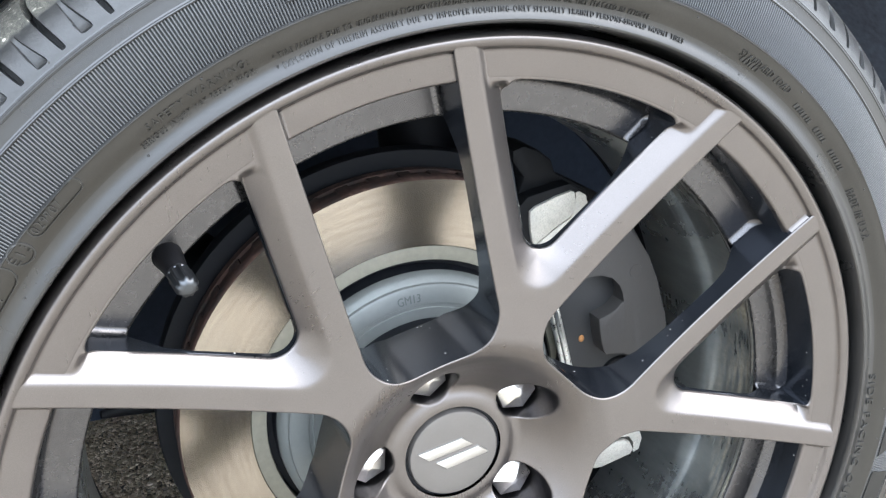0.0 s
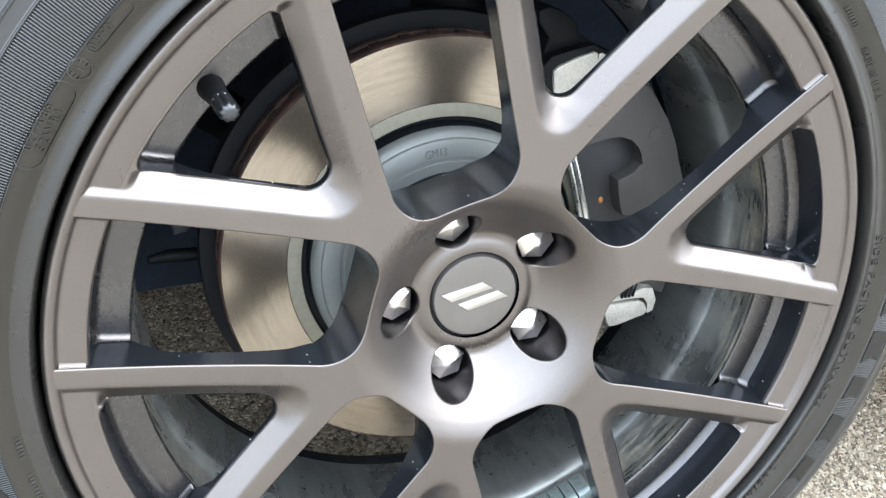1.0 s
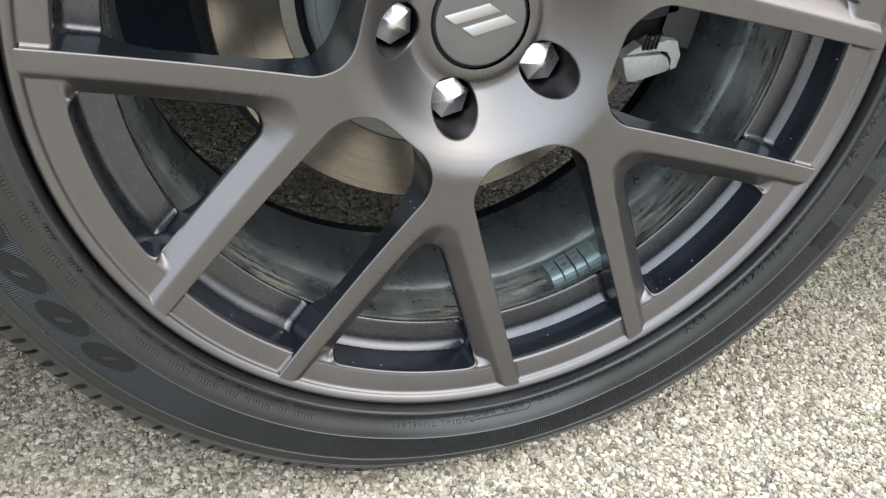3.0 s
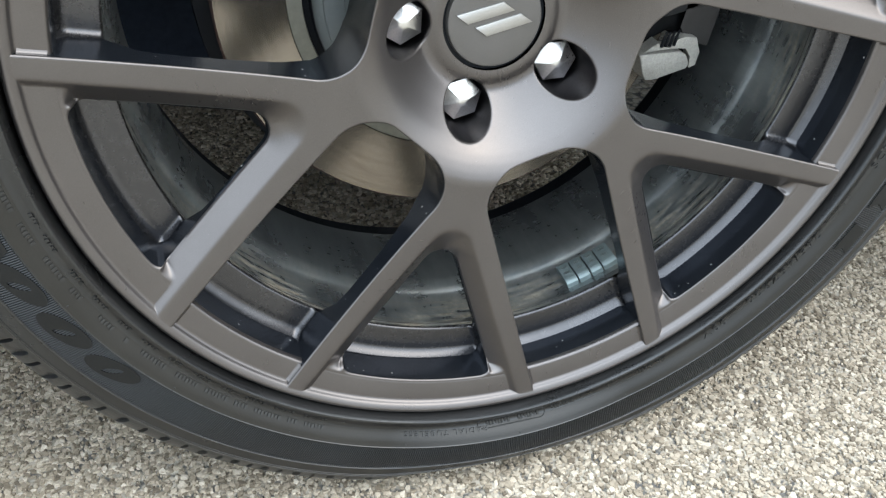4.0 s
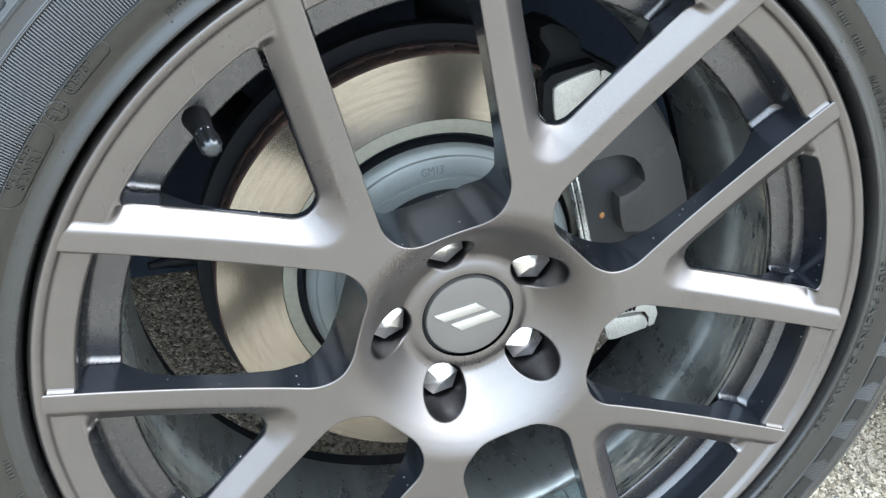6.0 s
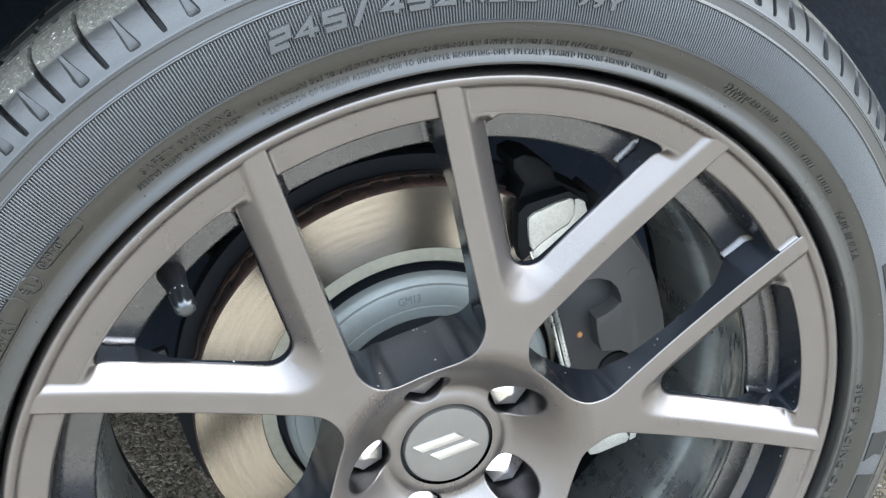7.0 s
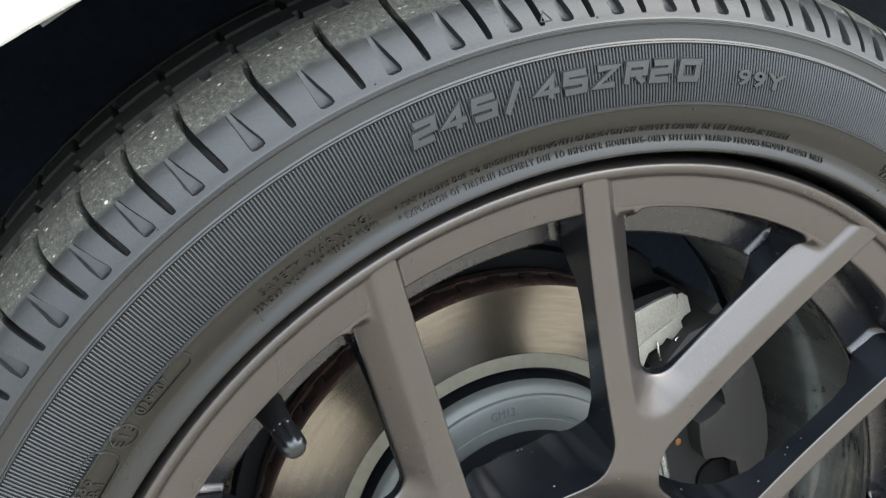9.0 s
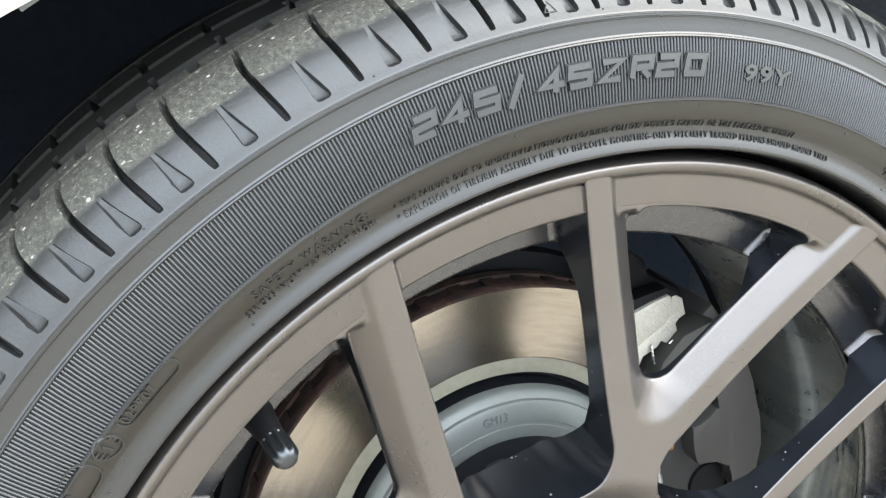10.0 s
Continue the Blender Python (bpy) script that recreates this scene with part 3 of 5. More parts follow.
def casting(name, rs, angles, phi_of, front_of, back_of, draft=0.0012, edge_width=0.0010):
    """A cast piece: a dished front face with softened edges, walls along its openings, and a plain back."""
    rr, aa = np.meshgrid(rs, np.radians(angles), indexing="ij")
    pts, faces, rimmed = clip_grid(rs, np.radians(angles), phi_of(rr * np.cos(aa), rr * np.sin(aa)))
    p = np.array([q[:2] for q in pts])
    cut = np.array([q[2] for q in pts])
    x, z = p[:, 0] * np.cos(p[:, 1]), p[:, 0] * np.sin(p[:, 1])
    y = front_of(x, z)
    h = 0.0004
    nrm = np.stack([(front_of(x + h, z) - front_of(x - h, z)) / (2 * h), -np.ones_like(x), (front_of(x, z + h) - front_of(x, z - h)) / (2 * h)], -1)
    nrm /= np.linalg.norm(nrm, axis=1, keepdims=True)
    out = np.stack([phi_of(x + h, z) - phi_of(x - h, z), np.zeros_like(x), phi_of(x, z + h) - phi_of(x, z - h)], -1)
    out /= np.linalg.norm(out, axis=1, keepdims=True) + 1e-9
    near = np.clip(1 + phi_of(x, z) / edge_width, 0, 1)
    near[cut] = 1
    normals = nrm + out * near[:, None] ** 1.5
    y = y + 0.35 * edge_width * near ** 2
    n = len(p)
    edge = np.flatnonzero(cut)
    slot = {int(k): i for i, k in enumerate(edge)}
    yb = back_of(x[edge], z[edge])
    levels = (0.0, 0.35, 1.0)
    verts = [np.stack([x, y, z], -1)]
    for lv in levels:
        yy = y[edge] + 0.0007 if lv == 0.0 else y[edge] + lv * (yb - y[edge])
        push = 0.0003 + draft * lv
        verts.append(np.stack([x[edge] + out[edge, 0] * push, yy, z[edge] + out[edge, 2] * push], -1))
        normals = np.concatenate([normals, out[edge]])
    m = len(edge)
    walls = []
    for a, b in rimmed:
        ia, ib = slot[a], slot[b]
        chain_a, chain_b = [a, n + ia, n + m + ia, n + 2 * m + ia], [b, n + ib, n + m + ib, n + 2 * m + ib]
        for k in range(3):
            walls.append((chain_b[k], chain_a[k], chain_a[k + 1], chain_b[k + 1]))
    # the back, on a coarser grid
    first = n + 3 * m
    r2, a2 = rs[::4], np.radians(angles[::4])
    rr, aa = np.meshgrid(r2, a2, indexing="ij")
    bpts, bfaces, _ = clip_grid(r2, a2, phi_of(rr * np.cos(aa), rr * np.sin(aa)) - draft)
    bp = np.array([q[:2] for q in bpts])
    bx, bz = bp[:, 0] * np.cos(bp[:, 1]), bp[:, 0] * np.sin(bp[:, 1])
    verts.append(np.stack([bx, back_of(bx, bz), bz], -1))
    normals = np.concatenate([normals, np.tile([0.0, 1.0, 0.0], (len(bp), 1))])
    backs = [tuple(first + k for k in f[::-1]) for f in bfaces]
    normals /= np.linalg.norm(normals, axis=1, keepdims=True) + 1e-12
    me = bpy.data.meshes.new(name)
    me.from_pydata(np.concatenate(verts).tolist(), [], [tuple(f) for f in faces] + walls + backs)
    me.polygons.foreach_set("use_smooth", [True] * len(me.polygons))
    # front in plain paint, walls and back in its darkened copies
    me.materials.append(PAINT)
    me.materials.append(SHADED_WALLS)
    me.materials.append(SHADED_WELLS)
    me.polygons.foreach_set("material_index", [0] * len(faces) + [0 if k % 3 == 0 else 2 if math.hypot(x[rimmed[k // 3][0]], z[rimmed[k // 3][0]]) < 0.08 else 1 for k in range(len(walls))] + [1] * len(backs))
    me.normals_split_custom_set_from_vertices(normals.tolist())
    return me


def spoke_phi(x, z):
    d_in = d_wedge(x, z, 0.138, 0.56, 0.013)
    cap = np.hypot(x, z) - 0.2497
    k = 0.011
    hh = np.clip(k - np.abs(d_in - cap), 0, None) / k
    opening = np.maximum(d_in, cap) + hh * hh * k * 0.25
    return np.maximum(np.maximum(-d_slot(x, z, 30.0), -d_slot(x, z, -30.0)), -opening)


spoke_mesh = casting("spoke", np.linspace(0.098, 0.2690, 221), np.linspace(-30, 30, 301), spoke_phi, spoke_front, lambda x, z: back_depth(np.hypot(x, z)))
for k in range(6):
    sp = obj("spoke", spoke_mesh, PAINT, rim)
    sp.rotation_euler = (0, -radians(MID0 + FOLD * k), 0)

def slot_wall(sign, extra=0.0):
    c, s = math.cos(radians(30 * sign)), math.sin(radians(30 * sign))
    def place(r):
        b = 0.0435
        for _ in range(4):
            a = math.sqrt(r * r - b * b)
            b = 0.0419 + SLOT * (a - 0.105) - extra
        b = -sign * b
        return a * c - b * s, a * s + b * c, sign * -s, sign * c
    return place


def fillet(name, place, r0, r1, depth_of, rad, steps=7):
    """A hollow fillet between a spoke's wall and the band beside it. place(r) gives the wall's point and the way from it."""
    verts, faces, rows = [], [], 9
    for i in range(rows):
        r = r0 + (r1 - r0) * i / (rows - 1)
        wx, wz, ox, oz = place(r)
        for k in range(steps):
            t = math.pi / 2 * k / (steps - 1)
            d = rad * (1 - math.cos(t)) - 0.0004 * (k == 0)
            yy = float(depth_of(r)) - rad + rad * math.sin(t) + 0.0003 * (k == steps - 1)
            verts.append((wx + ox * d, yy, wz + oz * d))
    for i in range(rows - 1):
        for k in range(steps - 1):
            a = i * steps + k
            faces.append((a, a + 1, a + steps + 1, a + steps))
    return raw(name, verts, faces)


def hollow(d, rad):
    """Rise of a hollow fillet of width rad at the distance d from the wall."""
    u = 1 - np.minimum(d, rad) / rad
    return 0.8 * rad * np.where(u < 1, u * u, 2 * u - 1)


def ledge_sector():
    """The ledge behind the openings of one sixth of the wheel, running up in fillets to the walls round it."""
    rs, an = np.linspace(0.2268, 0.2491, 58), np.radians(np.linspace(-30, 30, 481))
    rr, aa = np.meshgrid(rs, an, indexing="ij")
    def gap(x, z):
        return spoke_phi(x, z) - 0.0010
    pts, faces, _ = clip_grid(rs, an, -gap(rr * np.cos(aa), rr * np.sin(aa)) - 0.0014)
    p = np.array([q[:2] for q in pts])
    r, x, z = p[:, 0], p[:, 0] * np.cos(p[:, 1]), p[:, 0] * np.sin(p[:, 1])
    y = np.interp(r, [0.2268, 0.2270, 0.2275, 0.2283, 0.2300, 0.2400, 0.2491], [0.0462, 0.0450, 0.0442, 0.0437, 0.0434, 0.0420, 0.0412])
    outer = np.abs(np.degrees(p[:, 1])) > 16
    side = np.where(outer, gap(x, z), -d_wedge(x, z, 0.138, 0.56, 0.013) - 0.0010)
    y = y - hollow(side, np.where(outer, 0.0042, 0.0038)) - hollow(0.2491 - r, 0.0062)
    return raw("ledge", np.stack([x, y, z], -1).tolist(), [f[::-1] for f in faces])


BAND = lambda r: np.interp(r, [0.2519, 0.2642, 0.2655], [0.0117, 0.0098, 0.0093])
band_fillets = [fillet("band_fillet", slot_wall(g, 0.0004), 0.2519, 0.2655, BAND, 0.0024) for g in (1, -1)]
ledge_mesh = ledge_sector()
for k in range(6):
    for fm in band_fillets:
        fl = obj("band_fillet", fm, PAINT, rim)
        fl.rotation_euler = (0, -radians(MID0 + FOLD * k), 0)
    lg = obj("ledge", ledge_mesh, DARKENED_LEDGE, rim)
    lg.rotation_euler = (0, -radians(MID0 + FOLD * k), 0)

NUTS = [34.0 + 72 * k for k in range(5)]
PCD, POCKET = 0.0575, 0.0168


def hub_phi(x, z):
    out = np.full_like(x, -1.0)
    for k in range(6):
        out = np.maximum(out, -d_slot(x, z, MID0 + 30 + FOLD * k))
    for a in NUTS:
        out = np.maximum(out, POCKET - np.hypot(x - PCD * math.cos(radians(a)), z - PCD * math.sin(radians(a))))
    return out


def hub_back(x, z):
    near = np.full_like(x, 1.0)
    for a in NUTS:
        near = np.minimum(near, np.hypot(x - PCD * math.cos(radians(a)), z - PCD * math.sin(radians(a))))
    return np.where(near < POCKET + 0.004, 0.0935, back_depth(np.hypot(x, z)))


hub = obj("hub", casting("hub", np.linspace(0.0335, 0.098, 89), np.linspace(0, 360, 721), hub_phi, lambda x, z: face_depth(np.hypot(x, z)), hub_back), PAINT, wheel,
          "satin bronze-grey dished hub with five nut pockets")
hub.location = (0, 0, HUB)
# pad painted black to deepen the shade seen through the slots
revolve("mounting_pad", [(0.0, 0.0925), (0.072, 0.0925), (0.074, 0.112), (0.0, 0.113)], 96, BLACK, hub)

# centre cap with two slanted bars
cap = revolve("centre_cap", [(0.0, 0.0586), (0.018, 0.0586), (0.0285, 0.0589), (0.0302, 0.0593), (0.0309, 0.0604), (0.0311, 0.066)], 120, CAP, wheel, "satin dark grey centre cap")
revolve("gap_ring", [(0.0311, 0.0635), (0.0336, 0.0635)], 96, BLACK, cap)
for bar in ([(-0.0252, 0.0056), (0.0050, 0.0112), (0.0124, 0.0049), (-0.0182, -0.0009)], [(-0.0132, -0.0032), (0.0164, 0.0028), (0.0240, -0.0035), (-0.0058, -0.0098)]):
    em = part("emblem_bar", rounded_slab(bar, 0.0574, 0.0590, 0.0005), EMBLEM, cap, "satin silver slanted bar", sharp=30)
    em.location = (0, 0, 0)


def lug_nut():
    bm = bmesh.new()
    rows = []
    for r, y, hexed in ((0.0148, 0.096, 1), (0.0152, 0.0800, 1), (0.0152, 0.0690, 1), (0.0147, 0.0676, 1), (0.0050, 0.0634, 1), (0.0034, 0.0626, 0.7), (0.0016, 0.0622, 0.0)):
        ring = []
        for s in range(24):
            a = 2 * math.pi * s / 24
            h = math.cos(math.pi / 6) / math.cos((a % (math.pi / 3)) - math.pi / 6)
            rr = r * (1 - hexed + hexed * h)
            ring.append(bm.verts.new((rr * math.cos(a), y, rr * math.sin(a))))
        rows.append(ring)
    for a, b in zip(rows, rows[1:]):
        for s in range(24):
            bm.faces.new((a[s], a[(s + 1) % 24], b[(s + 1) % 24], b[s]))
    tip = bm.verts.new((0, 0.0621, 0))
    for s in range(24):
        bm.faces.new((rows[-1][s], rows[-1][(s + 1) % 24], tip))
    return bm


nut = None
for k, a in enumerate(NUTS):
    if nut is None:
        nut = part("lug_nut", lug_nut(), CHROME, wheel, "chrome hexagonal lug nut", sharp=22)
        this = nut
    else:
        this = obj("lug_nut", nut.data, None, wheel, "chrome hexagonal lug nut")
    this.location = polar(PCD, a, 0) + Vector((0, 0, HUB))
    this.rotation_euler = (0, radians(13 * k + 8), 0)

# valve
base, tip = polar(0.2345, 134.2, 0.0475), polar(0.2245, 134.1, 0.0080)
axis = (tip - base).normalized()
bm = bmesh.new()
tube(bm, [base - axis * 0.003, base, base + axis * 0.004, base + axis * 0.010, base + axis * 0.018, base + axis * 0.026], [0.0088, 0.0088, 0.0080, 0.0070, 0.0060, 0.0052], 20)
valve = part("valve_stem", bm, VALVE, wheel, "black rubber valve stem")
valve.location = (0, 0, HUB)
bm = bmesh.new()
rings, seg = [], 36
u = axis.cross(Vector((0, 1, 0))).normalized()
v = axis.cross(u)
for d, r, flute in ((0.0225, 0.0046, 0), (0.0230, 0.0057, 0), (0.0244, 0.0058, 0), (0.0250, 0.0052, 1), (0.0356, 0.0050, 1), (0.0376, 0.0048, 0.6), (0.0392, 0.0041, 0), (0.0399, 0.0024, 0)):
    rings.append([bm.verts.new(base + axis * d + (r + (0.0011 * flute if s % 4 < 2 else 0)) * (u * math.cos(2 * math.pi * s / seg) + v * math.sin(2 * math.pi * s / seg))) for s in range(seg)])
for a, b in zip(rings, rings[1:]):
    for s in range(seg):
        bm.faces.new((a[s], a[(s + 1) % seg], b[(s + 1) % seg], b[s]))
bm.faces.new(rings[0])
bm.faces.new(rings[-1])
part("valve_cap", bm, VCAP, valve, "fluted dark metal valve cap", sharp=40)

# four stick-on balance weights in the barrel
for a, w in ((-73.2, 2.32), (-70.55, 2.32), (-67.85, 2.20), (-65.30, 2.92)):
    bm = bmesh.new()
    n = 5
    ring = []
    for y, d in ((0.0606, 0.0), (0.0612, 0.0034), (0.0620, 0.0043), (0.0646, 0.0058), (0.0656, 0.0060), (0.0822, 0.0060), (0.0833, 0.0052), (0.0838, 0.0)):
        ring.append([bm.verts.new(polar(0.2323 - d, a + w * i / n, y)) for i in range(n + 1)])
    for p, q in zip(ring, ring[1:]):
        for i in range(n):
            bm.faces.new((p[i], p[i + 1], q[i + 1], q[i]))
    bm.faces.new([r[0] for r in ring])
    bm.faces.new([r[-1] for r in ring][::-1])
    wgt = part("balance_weight", bm, LEAD, wheel, "blue-grey stick-on balance weight", sharp=30)
    wgt.location = (0, 0, HUB)
    bm = bmesh.new()
    for row, y, count in ((0, 0.0712, 3), (1, 0.0778, 4)):
        for s in range(count):
            box(bm, 0, 0, 0, 0.0006, 0.0034 - 0.0011 * ((s + row) % 2), 0.0003, Matrix.Translation(polar(0.2262, a + w * (0.5 + 0.15 * (s - (count - 1) / 2)), y)) @ Matrix.Rotation(-radians(a + w / 2 - 90), 4, "Y"))
    part("stamped_mark", bm, CLIP, wgt)

# ---- tyre ----
SIDE = [(0.2600, 0.0360), (0.2720, 0.0300), (0.2754, 0.0250), (0.2760, 0.0170), (0.2762, 0.0110), (0.2764, 0.0070), (0.2767, 0.0036), (0.2771, 0.0008), (0.2776, -0.0012), (0.2783, -0.0023), (0.2793, -0.0026), (0.2806, -0.0023), (0.2822, -0.0017),
        (0.2836, -0.0012), (0.2850, -0.0009), (0.2864, -0.0009), (0.2880, -0.0013), (0.2898, -0.0022), (0.2918, -0.0034), (0.2942, -0.0048), (0.2968, -0.0058), (0.2990, -0.0064), (0.2994, -0.0066), (0.2997, -0.0070), (0.3002, -0.0070), (0.3005, -0.0064), (0.3009, -0.0058), (0.3050, -0.0055), (0.3100, -0.0049), (0.3150, -0.0041),
        (0.3200, -0.0030), (0.3250, -0.0016), (0.3254, -0.0017), (0.3257, -0.0020), (0.3262, -0.0017), (0.3265, -0.0008), (0.3272, -0.0003), (0.3300, 0.0001), (0.3327, 0.0005), (0.3331, 0.0005), (0.3333, 0.0009), (0.3337, 0.0009), (0.3339, 0.0006), (0.3346, 0.0007), (0.3348, 0.0010), (0.3352, 0.0011), (0.3354, 0.0009), (0.3361, 0.0013)]
BAND_DIP = 0.0009  # the floor of the ribbed band lies this far in


def band_floor(r):
    return float(np.interp(r, [0.3008, 0.3013, 0.3247, 0.3252], [0.0, BAND_DIP, BAND_DIP, 0.0]))


TYRE = HUB + 0.002  # raised 2 mm to fit the camera's view


def squash(v):
    """The tyre's load at the road: the sidewall shortens towards the contact patch and bulges."""
    r = math.hypot(v[0], v[2])
    if v[2] < 0 and 0.277 < r < 0.345 and v[1] < 0.03:
        # lower flank drawn in a little to fit the camera's view
        k = 1 - 0.0018 / r * math.sin(math.pi * (r - 0.277) / 0.068) * min(1, -3 * v[2] / r)
        v = (v[0] * k, v[1], v[2] * k)
        r *= k
    if v[2] < 0 and r > 0.277:
        reach = TYRE / max(-v[2] / r, 1e-6)
        if reach < 0.3645:
            d = 0.3645 - reach
            s = (r - 0.277) / 0.0875
            k = (0.277 + s * (0.0875 - d)) / r
            puff = 0.45 * d * math.sin(math.pi * min(max(s, 0), 1))
            return (v[0] * k, v[1] - (puff if v[1] < 0.1 else -puff), v[2] * k)
    return v


def side_depth(r):
    return float(np.interp(r, [p[0] for p in SIDE] + [0.3400, 0.3430, 0.3465], [p[1] for p in SIDE] + [0.0034, 0.0056, 0.0086]))


tyre = thing("tyre", "", "")
tyre.parent = wheel
tyre["label"] = "black low-profile road tyre with moulded lettering"
STEPS = 540
FINE = sorted(SIDE + [(r, side_depth(r)) for r in (0.3008, 0.3013, 0.3247, 0.3252)])
verts, faces = [], []
for k in range(STEPS):
    a = 360 * k / STEPS
    verts += [squash(tuple(polar(r, a, y + band_floor(r)))) for r, y in FINE]
m = len(FINE)
for k in range(STEPS):
    q = (k + 1) % STEPS
    faces += [(k * m + i, k * m + i + 1, q * m + i + 1, q * m + i) for i in range(m - 1)]
me = raw("sidewall", verts, [f[::-1] for f in faces])
for mt in (RUBBER, BROWN_RUBBER, DARKENED_RUBBER):
    me.materials.append(mt)
# the floor between the ribs is darkened too
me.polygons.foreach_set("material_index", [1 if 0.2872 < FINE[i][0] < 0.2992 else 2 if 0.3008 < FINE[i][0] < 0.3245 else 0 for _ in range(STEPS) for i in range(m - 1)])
me.set_sharp_from_angle(angle=radians(25))
side = obj("sidewall", me, RUBBER, tyre)
side.location = (0, 0, TYRE)

# tread: (radius, depth, half-width of the long groove, its cut, half-width of the wedge, its cut, cut all round)
ROWS_T = [(0.3361, 0.0013, 0, 0, 0, 0, 0), (0.3372, 0.0019, 0, 0, 0, 0, 0), (0.3380, 0.0023, .0003, 0, .0010, 0, 0), (0.3386, 0.0026, .0007, .0016, .0024, .0012, 0), (0.3400, 0.0034, .0009, .0030, .0027, .0022, 0),
          (0.3430, 0.0056, .0010, .0042, .0022, .0026, 0), (0.3465, 0.0086, .0010, .0052, .0016, .0026, 0), (0.3490, 0.0112, .0010, .0056, .0013, .0022, 0), (0.3500, 0.0122, .0010, .0058, .0011, .0018, 0), (0.3525, 0.0154, .0010, .0062, .0008, 0, 0),
          (0.3535, 0.0168, .0010, .0066, .0003, 0, 0), (0.3560, 0.0212, .0010, .0066, .0003, 0, 0), (0.3583, 0.0265, .0010, .0066, .0003, 0, 0), (0.3600, 0.0320, .0011, .0066, .0003, 0, 0),
          (0.3610, 0.0362, .0011, .0066, .0003, 0, 0), (0.3616, 0.0424, .0012, .0066, .0003, 0, 0), (0.3617, 0.0428, .0003, .0042, .0003, 0, .0042), (0.3618, 0.0444, .0003, .0042, .0003, 0, .0042), (0.3619, 0.0448, .0003, 0, .0003, 0, 0),
          (0.3620, 0.0468, .0003, 0, .0003, 0, 0), (0.3620, 0.0470, .0003, 0, .0022, .005, 0), (0.3625, 0.0585, .0003, 0, .0022, .005, 0), (0.3626, 0.0600, .0003, .007, .0003, .007, .0070), (0.3628, 0.0680, .0003, .007, .0003, .007, .0070),
          (0.3629, 0.0690, .0010, .004, .0003, 0, 0), (0.3633, 0.0790, .0010, .004, .0003, 0, 0), (0.3634, 0.0796, .0003, 0, .0003, 0, 0), (0.3639, 0.0950, .0003, 0, .0003, 0, 0), (0.3639, 0.0956, .0003, .007, .0003, .007, .007), (0.3640, 0.1030, .0003, .007, .0003, .007, .007),
          (0.3641, 0.1040, .0014, .005, .0003, 0, 0), (0.3641, 0.1340, .0014, .005, .0003, 0, 0), (0.3640, 0.1346, .0003, 0, .0003, 0, .006), (0.3638, 0.1430, .0003, 0, .0003, 0, .006), (0.3636, 0.1436, .0003, 0, .0003, 0, 0),
          (0.3624, 0.1600, .0003, 0, .0003, 0, 0), (0.3600, 0.1860, .0003, 0, .0003, 0, 0), (0.3525, 0.2050, .0003, 0, .0003, 0, 0), (0.3400, 0.2170, .0003, 0, .0003, 0, 0), (0.3200, 0.2220, .0003, 0, .0003, 0, 0), (0.2900, 0.2230, .0003, 0, .0003, 0, 0), (0.2680, 0.2120, .0003, 0, .0003, 0, 0), (0.2640, 0.2060, .0003, 0, .0003, 0, 0)]
PITCH = [4.2, 3.8, 3.8, 4.2, 5.2, 5.2, 4.8, 4.6, 4.0, 3.9, 4.2, 4.6, 4.6, 4.2, 4.0, 4.0, 4.0, 4.6, 4.9, 6.0, 6.0]
CYCLE = [4.2, 3.8, 3.9, 4.4, 5.2, 5.4, 4.6]
rest = [CYCLE[k % 7] for k in range(59)]
scale = (360 - sum(PITCH)) / sum(rest)
PITCH += [p * scale for p in rest]
verts, faces = [], []
nr = len(ROWS_T)
bend = [0.0] * nr
for i, (r, y, *_) in enumerate(ROWS_T):
    s = min(max((y - 0.001) / 0.042, 0), 1)
    bend[i] = -0.5 * math.sin(math.pi * s) - 0.1 * s if y < 0.0426 else -0.1
start, ncol = 136.9, 0
for p in PITCH:
    for c in range(12):
        for i, (r, y, gw, gd, ww, wd, ring_cut) in enumerate(ROWS_T):
            g, w = math.degrees(gw / r), math.degrees(ww / r)
            e = 0.10
            off = [-g - e, -g, g, g + e, p * 0.25, p * 0.38, p * 0.5 - w - e, p * 0.5 - w, p * 0.5 + w, p * 0.5 + w + e, p * 0.65, p * 0.8][c]
            cut = ring_cut
            if c in (1, 2):
                cut = max(cut, gd)
            if c in (7, 8):
                cut = max(cut, wd)
            a = start - off - bend[i]
            # cuts go inward, square to the surface
            j, k2 = max(i - 1, 0), min(i + 1, nr - 1)
            tr, ty = ROWS_T[k2][0] - ROWS_T[j][0], ROWS_T[k2][1] - ROWS_T[j][1]
            l = math.hypot(tr, ty)
            verts.append(squash(tuple(polar(r - cut * ty / l, a, y + cut * tr / l))))
        ncol += 1
    start -= p
for k in range(ncol):
    q = (k + 1) % ncol
    for i in range(nr - 1):
        faces.append((k * nr + i, k * nr + i + 1, q * nr + i + 1, q * nr + i))
me = raw("tread", verts, faces)
for mt in (TREAD, DARKENED_RUBBER, INNER_TREAD):
    me.materials.append(mt)
# groove floors and inner rows get the darkened rubbers
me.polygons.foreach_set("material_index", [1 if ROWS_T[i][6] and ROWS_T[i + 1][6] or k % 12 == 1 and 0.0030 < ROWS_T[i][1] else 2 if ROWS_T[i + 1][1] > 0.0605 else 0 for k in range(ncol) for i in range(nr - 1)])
me.set_sharp_from_angle(angle=radians(38))
tread = obj("tread", me, TREAD, tyre, "scuffed tread shoulder with lateral grooves")
tread.location = (0, 0, TYRE)

